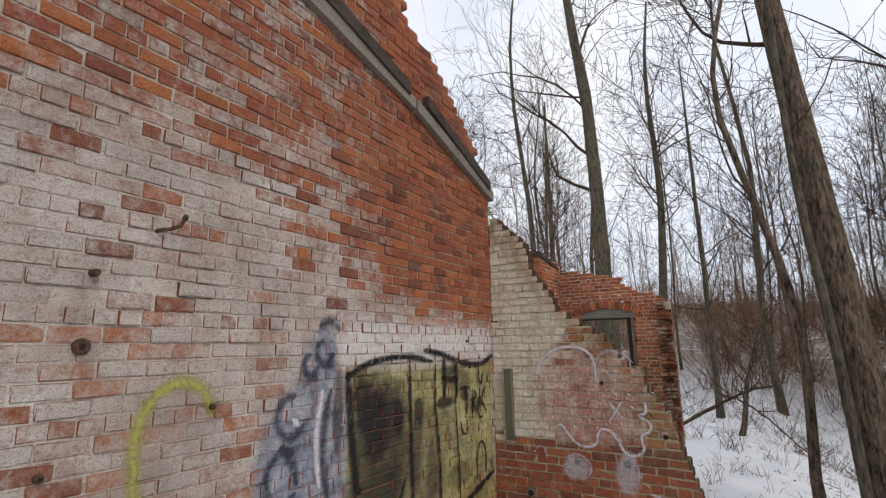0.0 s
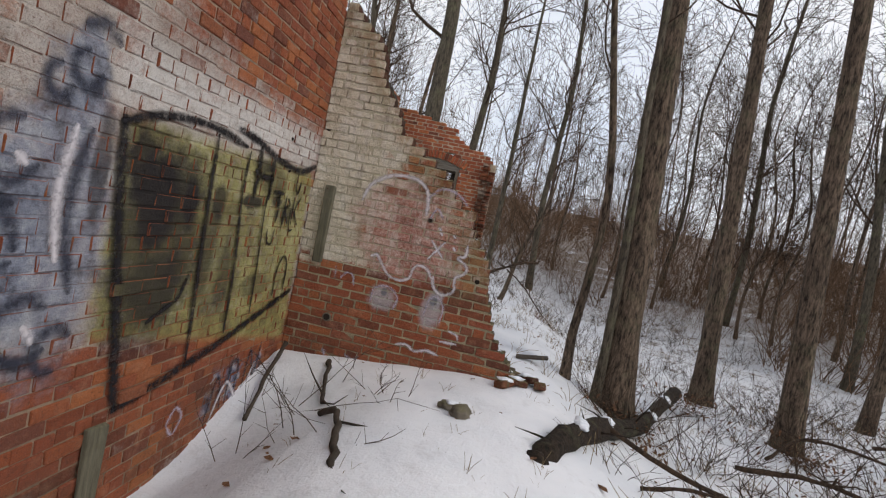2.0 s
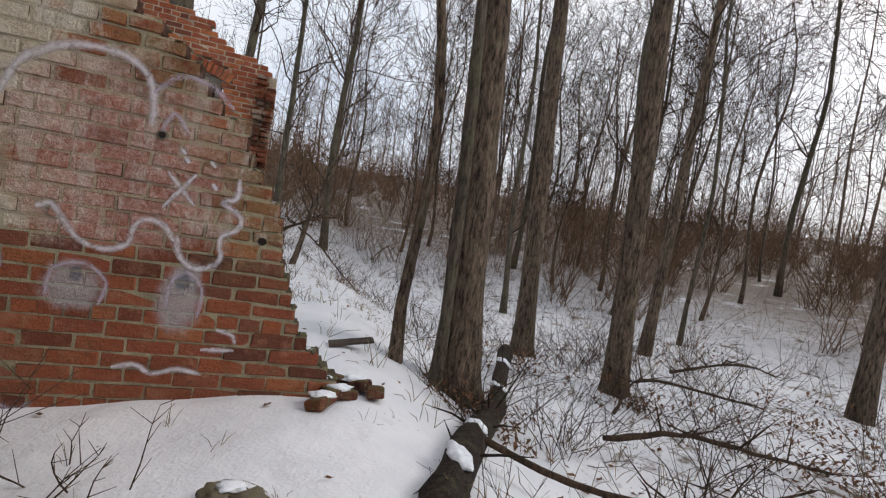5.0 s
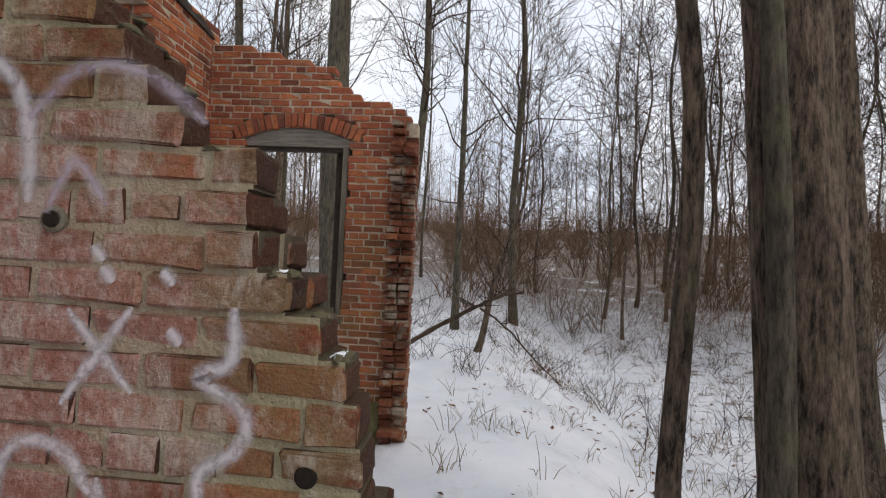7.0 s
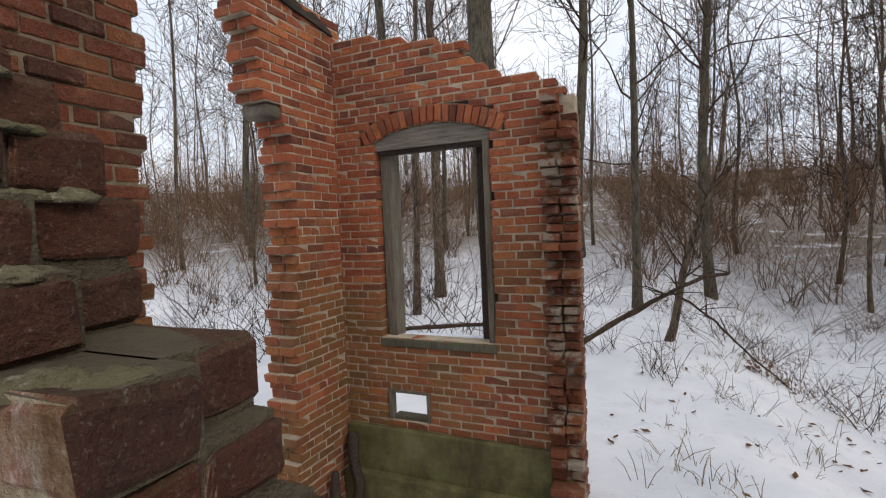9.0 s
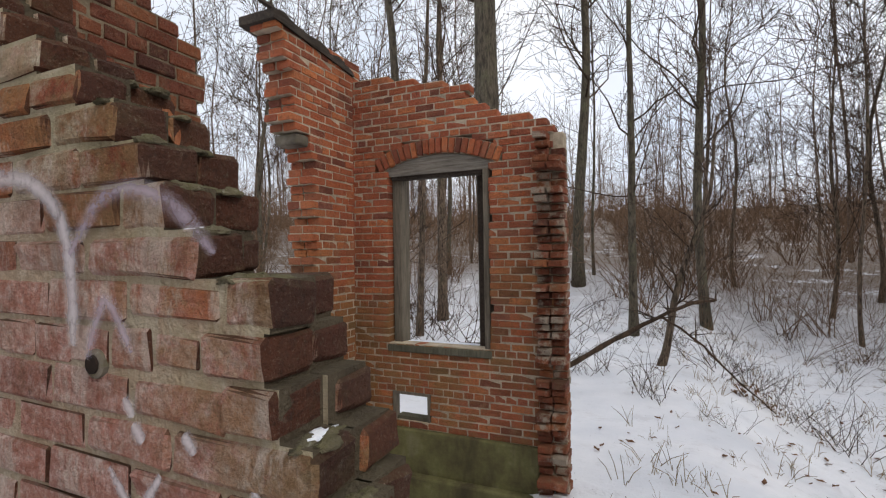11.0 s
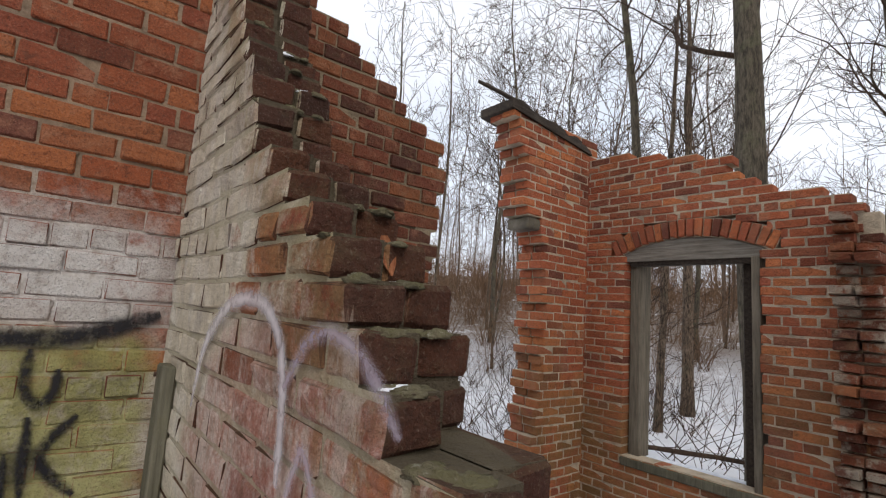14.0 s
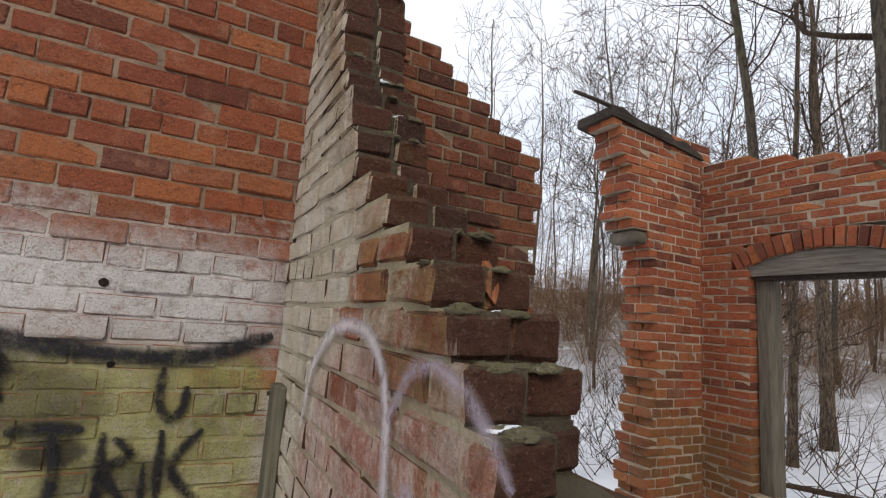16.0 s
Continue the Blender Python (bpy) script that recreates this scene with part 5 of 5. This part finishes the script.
for pts, w, m in (([(0.50, 1.46), (0.56, 1.62), (0.72, 1.73), (0.92, 1.75), (1.05, 1.69), (1.10, 1.58), (1.11, 1.44)], 0.06, SPRAY_WHITE),
                  ([(1.10, 1.60), (1.20, 1.70), (1.34, 1.69), (1.46, 1.60)], 0.05, SPRAY_LILAC), ([(1.15, 1.42), (1.20, 1.52), (1.27, 1.44)], 0.045, SPRAY_LILAC),
                  ([(1.20, 1.24), (1.34, 1.09)], 0.045, SPRAY_WHITE), ([(1.33, 1.25), (1.20, 1.06)], 0.045, SPRAY_WHITE),
                  ([(1.53, 1.26), (1.53, 1.16), (1.47, 1.13), (1.56, 1.07), (1.55, 1.00), (1.48, 0.95), (1.49, 0.84), (1.44, 0.79), (1.36, 0.78), (1.30, 0.84), (1.28, 0.93)], 0.05, SPRAY_WHITE),
                  ([(0.68, 0.98), (0.74, 1.0), (0.80, 0.93), (0.87, 0.85), (0.98, 0.82), (1.07, 0.86), (1.09, 0.95), (1.14, 0.99), (1.22, 0.97), (1.27, 0.90)], 0.05, SPRAY_WHITE),
                  ([(0.38, 0.82), (0.39, 0.70)], 0.04, SPRAY_LILAC), ([(0.44, 0.72), (0.49, 0.78), (0.55, 0.77), (0.58, 0.68)], 0.04, SPRAY_LILAC),
                  ([(1.07, 0.24), (1.17, 0.26), (1.25, 0.22), (1.36, 0.25), (1.48, 0.23)], 0.045, SPRAY_WHITE), ([(1.46, 0.36), (1.62, 0.37)], 0.045, SPRAY_WHITE),
                  ([(1.52, 0.47), (1.60, 0.45), (1.62, 0.40)], 0.04, SPRAY_WHITE), ([(0.40, 0.04), (0.44, -0.02)], 0.06, SPRAY_LILAC), ([(0.62, 0.04), (0.70, 0.0), (0.76, 0.05)], 0.05, SPRAY_LILAC),
                  ([(1.27, 0.56), (1.29, 0.70), (1.36, 0.75), (1.43, 0.66), (1.42, 0.52)], 0.04, SPRAY_LILAC), ([(0.76, 0.56), (0.78, 0.70), (0.90, 0.74), (1.0, 0.66), (0.98, 0.54)], 0.04, SPRAY_LILAC)):
    stroke(g, "b", pts, w, m)
for cx, cz in ((1.28, 1.31), (1.40, 1.31), (1.42, 1.20), (1.26, 1.35)):
    stroke(g, "b", [(cx - 0.014, cz + 0.012), (cx, cz), (cx + 0.012, cz - 0.014)], 0.045, SPRAY_WHITE)


# ---- fixings in the walls ----
def disc(name, wall_id, a, z, r, depth, label, category, material, inner=None):
    p = (lambda d: (d, a, z)) if wall_id == "a" else (lambda d: (a, -d, z))
    ob = thing(name, label, category, p(0.0))
    part("body", mesh_of("body", *tube_geo([p(-0.03), p(depth * 0.7), p(depth)], [r, r, r * 0.8], 14)), material, ob)
    if inner:
        part("centre", mesh_of("centre", *tube_geo([p(depth - 0.004), p(depth + 0.004)], [r * inner, r * inner * 0.9], 10)), HOLE, ob, "black disc painted as the shade of a hollow")
    return ob


disc("wall_anchor", "a", -3.93, 1.78, 0.035, 0.022, "round rusted anchor plate on the whitewash", "anchor plate", RUST, 0.4)
disc("iron_stub", "a", -3.92, 2.10, 0.018, 0.05, "short rusted iron stub in the wall", "iron stub", RUST)
disc("iron_stub", "a", -3.30, 1.47, 0.016, 0.035, "short rusted iron stub in the wall", "iron stub", RUST)
disc("iron_stub", "a", -4.02, 1.27, 0.018, 0.03, "short rusted iron stub in the wall", "iron stub", RUST, 0.5)
disc("drain_pipe", "b", 0.385, 0.335, 0.042, 0.012, "clay drain pipe end built into the brickwork", "pipe", STONE, 0.78)
disc("drain_pipe", "b", 1.155, 1.41, 0.026, 0.009, "small plugged pipe end in the brickwork", "pipe", STONE, 0.7)
# holes as black discs on the wall face, their inner shade given by colour
disc("bolt_hole", "b", 1.68, 0.96, 0.022, 0.008, "round dark hole in a brick", "hole", HOLE)
disc("bolt_hole", "b", 0.05, 2.05, 0.03, 0.0, "missing brick hole beside the corner", "hole", HOLE)
disc("bolt_hole", "a", -0.565, 1.82, 0.014, 0.008, "small dark hole in the wall", "hole", HOLE)
disc("bolt_hole", "a", -0.51, 1.565, 0.011, 0.008, "small dark hole in the wall", "hole", HOLE)
hook = thing("iron_hook", "bent rusted iron hook sticking out of the wall", "hook", (0.0, -3.62, 2.38))
part("shank", mesh_of("shank", *tube_geo([(-0.03, -3.66, 2.345), (0.03, -3.66, 2.345), (0.06, -3.63, 2.35), (0.07, -3.585, 2.375), (0.07, -3.565, 2.42)], [0.011, 0.011, 0.010, 0.010, 0.009], 8)), RUST, hook)
part("tip", mesh_of("tip", *tube_geo([(0.07, -3.566, 2.415), (0.07, -3.56, 2.435)], [0.016, 0.012], 8)), RUST, hook)
lowp = thing("wall_plank", "short mossy plank leaning on the wall foot", "plank", (0.03, -2.15, -0.2))
part("board", bevel_box((0.012, -2.20, -0.42), (0.045, -2.08, 0.02), 0.006, 1, 0.012), WOOD_PLANK, lowp)

# ---- broken end of the cross wall: moss, snow and a leaf ----
def step_ledges():
    """The ledges of the stepped end: (x from, x to, height)."""
    out = []
    for k in range(2, 40):
        a, b = (spans_b((k + q) * COURSE + COURSE / 2) for q in (0, 1))
        if a and b and a[0][1] - b[0][1] > 0.03:
            out.append((b[0][1], a[0][1], (k + 1) * COURSE))
    return out


LEDGES = step_ledges()


def lump(name, label, category, at, size, material, seed, group=""):
    bm = bmesh.new()
    bmesh.ops.create_icosphere(bm, subdivisions=3, radius=1.0)
    for v in bm.verts:
        f = 1 + 0.34 * noise.noise(v.co * 1.7 + Vector((seed, 0, 0))) + 0.26 * noise.noise(v.co * 5 + Vector((0, seed, 0))) + 0.2 * noise.noise(v.co * 13 + Vector((seed, seed, 0)))
        v.co = Vector((v.co.x * size[0] * f, v.co.y * size[1] * f, max(v.co.z, -0.35) * size[2] * f))
    me = bpy.data.meshes.new(name)
    bm.to_mesh(me)
    bm.free()
    me.polygons.foreach_set("use_smooth", [True] * len(me.polygons))
    ob = new(name, me)
    me.materials.append(material)
    ob.location = at
    return tagged(ob, label, category, group)


for i, (a, b, z) in enumerate(LEDGES):
    w = (b - a) / 2
    if i % 2 == 0 and w > 0.022:
        lump("snow_patch", "small patch of old snow on the broken bricks", "snow", (a + w * 0.5, rng.uniform(0.11, 0.15) if z > 1.65 else 0.06, z - 0.004), (w * 0.7, 0.04, 0.010), SNOW_CLEAN, i, "snow on the wall end")
    for q in range(7 if z < 1.8 else 4):
        lump("moss_clump", "grey-green moss clump on the broken bricks", "moss", (a + w * rng.uniform(0.3, 1.5), rng.uniform(0.02, 0.19 if z > 1.65 else 0.085), z - 0.004),
             (w * rng.uniform(0.25, 0.55), rng.uniform(0.012, 0.034), rng.uniform(0.006, 0.013)), MOSS, 20 + i * 3 + q, "moss on the wall end")
shard = thing("leaf", "curled reddish dry leaf caught between the bricks", "leaf", (1.13, 0.12, 1.86))
lv = []
for i in range(7):
    s = i / 6
    w = 0.018 * math.sin(math.pi * min(s * 0.85 + 0.12, 1))
    for k in (-1, 0, 1):
        lv.append((1.170 + 0.018 * s + 0.009 * abs(k), 0.115 + k * w + 0.012 * s, 1.885 - 0.075 * s))
part("blade", mesh_of("blade", lv, [(a, a + 1, a + 4, a + 3) for i in range(6) for a in (i * 3, i * 3 + 1)], True), make_bark("red_dry_leaf", (0.30, 0.10, 0.045), (0.50, 0.21, 0.10)), shard)
for i, (x, y, a) in enumerate(((2.20, -0.02, 20), (2.30, 0.12, -35), (2.10, -0.13, 60), (2.42, 0.05, 80), (2.16, 0.18, 10))):
    me = brick_mesh(900 + i, 0.06)
    me.transform(Matrix.Diagonal((0.2, 0.1, 0.06, 1)))
    ob = solo("fallen_brick", me, BRICK_EDGE, "fallen mossy brick at the wall foot", "brick", "fallen bricks")
    ob.matrix_basis = pose(x, y, ground_z(x, y) + 0.035, rng.uniform(-15, 15), rng.uniform(-15, 15), a)
    if i < 3:
        lump("snow_patch", "small cap of snow on a fallen brick", "snow", (x, y, ground_z(x, y) + 0.068), (0.07, 0.045, 0.018), SNOW_CLEAN, 60 + i, "snow on fallen bricks")

# ---- on the snow ----
lump("field_stone", "mossy field stone poking out of the snow", "stone", (1.80, -1.12, ground_z(1.80, -1.12) + 0.02), (0.075, 0.06, 0.06), STONE, 3)
lump("field_stone", "small flat stone half covered by snow", "stone", (1.72, -1.0, ground_z(1.72, -1.0) + 0.015), (0.08, 0.05, 0.035), STONE, 5)
lump("snow_patch", "cap of snow on a stone", "snow", (1.74, -1.0, ground_z(1.72, -1.0) + 0.045), (0.05, 0.035, 0.012), SNOW_CLEAN, 9)


def stick(label, pts, rads, material=WOOD_DARK, name="fallen_branch", category="branch", twigs=0, seed=0):
    ob = thing(name, label, category, (pts[0][0], pts[0][1], ground_z(pts[0][0], pts[0][1])))
    world_pts = [Vector((x, y, ground_z(x, y) + h)) for x, y, h in pts]
    line = [Vector(p) for p in smooth_line([tuple(p) for p in world_pts], 5)]
    n = len(line)
    r = random.Random(seed)
    rr = [(rads[0] + (rads[1] - rads[0]) * i / (n - 1)) * (1 + r.gauss(0, 0.13)) for i in range(n)]
    line = [p + Vector((r.gauss(0, 0.006), r.gauss(0, 0.006), r.gauss(0, 0.004))) for p in line]
    part("stem", mesh_of("stem", *tube_geo(line, rr, 8), True), material, ob)
    for _ in range(twigs):
        i = r.randrange(n // 4, n)
        d = Vector((r.gauss(0, 1), r.gauss(0, 1), abs(r.gauss(0.3, 0.5)))).normalized() * r.uniform(0.15, 0.5)
        part("twig", mesh_of("twig", *tube_geo([line[i], line[i] + d * 0.5 + Vector((0, 0, r.gauss(0, 0.03))), line[i] + d], [min(rr[i] * 0.5, 0.009) + 0.001, min(rr[i] * 0.35, 0.006) + 0.001, 0.0015], 5), True), material, ob)
    return ob


stick("dark rotten pole lying along the wall foot", [(0.10, -0.12, 0.10), (0.16, -0.5, 0.05), (0.26, -1.0, 0.02)], (0.022, 0.016), name="pole", category="pole")
stick("dark branch lying on the snow", [(0.56, -0.20, 0.02), (0.66, -0.55, 0.02), (0.80, -0.95, 0.02)], (0.022, 0.014), seed=1, twigs=3)
stick("bent dark branch half buried in snow", [(0.86, -1.15, 0.02), (1.0, -1.25, 0.05), (1.12, -1.6, 0.03), (1.25, -2.0, -0.01)], (0.02, 0.026), seed=2, twigs=2)
stick("rotten log with snow on it beside the trunk", [(2.30, -1.45, -0.06), (2.45, -1.15, 0.02), (2.9, -0.35, 0.08), (3.5, 0.65, 0.14), (4.5, 2.6, 0.2)], (0.08, 0.095), BARK_ROT, "fallen_log", "log", 14, 3)
stick("long bare branch lying over the snow", [(2.9, -0.3, 0.12), (3.6, -0.6, 0.2), (4.6, -0.5, 0.12), (5.8, -0.2, 0.05)], (0.022, 0.008), TWIG, twigs=12, seed=4)
stick("dark branch arching out of the snow", [(3.1, -0.9, 0.02), (3.5, -1.0, 0.3), (4.2, -0.9, 0.2), (5.0, -1.2, 0.02)], (0.018, 0.007), TWIG, twigs=10, seed=5)
stick("long leaning bare stem over the snow field", [(0.70, 5.1, 0.12), (0.88, 5.2, 0.26), (1.48, 5.6, 0.62), (2.21, 6.0, 0.98), (2.6, 6.25, 1.12)], (0.04, 0.018), TWIG, twigs=12, seed=6)
stick("long bare branch sagging down to the snow field", [(1.98, 6.9, 0.75), (2.4, 6.7, 0.5), (2.76, 6.5, 0.22), (3.2, 6.3, 0.02)], (0.018, 0.008), TWIG, twigs=8, seed=16)
stick("dark fallen branch beside the leaning trunk", [(4.3, 0.3, 0.18), (4.9, 0.25, 0.26), (5.6, 0.15, 0.16), (6.4, 0.05, 0.04)], (0.028, 0.012), TWIG, twigs=16, seed=17)
stick("thin bent branch lying in the snow", [(3.0, -1.5, 0.02), (3.5, -1.15, 0.16), (4.1, -0.9, 0.12), (4.6, -1.0, 0.02)], (0.017, 0.007), TWIG, twigs=12, seed=18)
stick("bare branch crossing the trunk foot", [(4.9, 1.0, 0.12), (5.6, 1.5, 0.3), (6.6, 1.3, 0.2), (7.4, 1.5, 0.05)], (0.022, 0.008), TWIG, twigs=14, seed=19)
stick("dead branch hung with twigs on the snow", [(7.0, 2.6, 0.1), (7.8, 2.3, 0.35), (8.8, 2.4, 0.2)], (0.025, 0.008), TWIG, twigs=14, seed=20)
stick("fallen bare branch behind the gap", [(-2.6, 5.6, 0.15), (-1.3, 5.9, 0.3), (0.2, 6.3, 0.35)], (0.04, 0.02), TWIG, twigs=7, seed=7)
stick("charred plank leaning in the room corner", [(-0.02, 2.50, 0.72), (0.08, 2.40, 0.35), (0.22, 2.25, 0.02)], (0.03, 0.035), WOOD_DARK, "plank", "plank", seed=8)
stick("short charred plank leaning in the room corner", [(-0.02, 2.30, 0.55), (0.03, 2.25, 0.3), (0.10, 2.1, 0.02)], (0.025, 0.03), WOOD_DARK, "plank", "plank", seed=9)
for i, (x, y) in enumerate(((0.35, 1.9), (0.6, 2.1), (0.15, 1.6), (0.9, 1.9), (0.5, 1.5), (0.75, 1.2), (1.0, 1.5), (0.3, 2.3))):
    me = brick_mesh(950 + i, 0.06)
    me.transform(Matrix.Diagonal((0.2, 0.1, 0.06, 1)))
    ob = solo("fallen_brick", me, BRICK_EDGE, "fallen mossy brick in the ruined room", "brick", "fallen bricks in the room")
    ob.matrix_basis = pose(x, y, ground_z(x, y) + 0.03, rng.uniform(-20, 20), rng.uniform(-20, 20), rng.uniform(0, 180))

# twiggy saplings standing in the snow before the cross wall
for i, (x, y, h) in enumerate(((0.62, -1.0, 0.8), (0.95, -0.75, 0.5), (0.45, -1.45, 0.6), (1.3, -0.9, 0.35), (1.1, -1.7, 0.55))):
    base = thing("sapling", "leafless thin sapling standing in the snow", "sapling", (x, y, ground_z(x, y) - 0.02), group="saplings in the snow")
    shoots = bush(800 + i, 4, h, 0.9, 0.0026)
    for k in range(0, len(shoots), 6):
        me = tubes_mesh("stem", shoots[k:k + 6])
        me.materials.append(TWIG)
        ob = new("stem", me)
        ob.parent = base

# dead leaves on the snow
lr = random.Random(77)
lg_v, lg_f = [], []
for i in range(1000):
    x, y = (lr.uniform(0.3, 8.0) if i % 3 == 0 else lr.uniform(3.0, 9.0)), lr.uniform(-3.5, 9.0)
    if x < 1.4 and y > 0:
        continue
    z, s, a = ground_z(x, y) + 0.012, lr.uniform(0.015, 0.04), lr.uniform(0, 6.28)
    k = len(lg_v)
    for t, w, h in ((-1, 0, 0), (-0.3, 0.5, 0.3), (-0.3, -0.5, 0.35), (0.5, 0.4, 0.2), (0.5, -0.4, 0.25), (1.1, 0, 0.5)):
        lg_v.append((x + s * (t * math.cos(a) - w * math.sin(a)), y + s * (t * math.sin(a) + w * math.cos(a)), z + s * h * lr.uniform(0.3, 1.2)))
    lg_f += [(k, k + 1, k + 2), (k + 1, k + 3, k + 4, k + 2), (k + 3, k + 5, k + 4)]
solo("dead_leaves", mesh_of("dead_leaves", lg_v, lg_f), LEAF, "curled brown leaves scattered on the snow", "leaves", kind="stuff")

# brown leafy tangles low on the snow
lt_v, lt_f = [], []
for cx, cy, rad, hh, count in ((6.2, -0.3, 0.55, 0.35, 520), (5.5, 1.45, 0.4, 0.25, 260), (4.6, 2.3, 0.4, 0.3, 220), (3.4, 0.55, 0.35, 0.22, 220), (7.4, 1.0, 0.6, 0.35, 320), (8.2, 3.6, 0.7, 0.4, 320), (3.1, 6.6, 0.16, 0.16, 60), (2.85, 6.55, 0.1, 0.12, 40)):
    for _ in range(count):
        x, y = lr.gauss(cx, rad * 0.6), lr.gauss(cy, rad * 0.6)
        z, sz, a, tip = ground_z(x, y) + hh * lr.random() ** 1.6 + 0.01, lr.uniform(0.015, 0.036), lr.uniform(0, 6.28), lr.uniform(-1.0, 1.0)
        k = len(lt_v)
        for t, w in ((-1, 0), (-0.2, 0.5), (-0.2, -0.5), (1.1, 0)):
            lt_v.append((x + sz * (t * math.cos(a) - w * math.sin(a)), y + sz * (t * math.sin(a) + w * math.cos(a)), z + sz * (t * tip + abs(w) * 0.5)))
        lt_f += [(k, k + 1, k + 2), (k + 1, k + 3, k + 2)]
solo("leaf_tangle", mesh_of("leaf_tangle", lt_v, lt_f), LEAF, "brown dead leaves caught in low twigs", "leaves", kind="stuff")

# a rotten board by the wall end
board = thing("rotten_board", "dark curved rotten board lying on the snow", "board", (2.39, 1.07, ground_z(2.39, 1.07)))
bv, bf = [], []
for i in range(9):
    q = i / 8
    bx, by, bz = 2.22 + 0.34 * q, 1.05 + 0.05 * math.sin(q * 3), ground_z(2.39, 1.07) + 0.025 + 0.055 * q * q
    bv += [(bx, by - 0.06, bz), (bx, by + 0.06, bz + 0.01), (bx, by + 0.055, bz + 0.022), (bx, by - 0.055, bz + 0.016)]
for i in range(8):
    bf += [(i * 4 + k, i * 4 + 4 + k, i * 4 + 4 + (k + 1) % 4, i * 4 + (k + 1) % 4) for k in range(4)]
bf += [(3, 2, 1, 0), (32, 33, 34, 35)]
part("plank", mesh_of("plank", bv, bf), WOOD_DARK, board)

# old snow lying along the log
for i, (x, y, up, ln) in enumerate(((2.66, -0.78, 0.115, 0.12), (2.98, -0.22, 0.155, 0.10), (3.72, 1.05, 0.23, 0.16), (4.15, 1.9, 0.24, 0.14))):
    lump("snow_patch", "old snow lying on the rotten log", "snow", (x, y, ground_z(x, y) + up), (0.05, ln, 0.03), SNOW_CLEAN, 130 + i, "snow on the log")

# ---- the single bricks ----
flush_bricks()
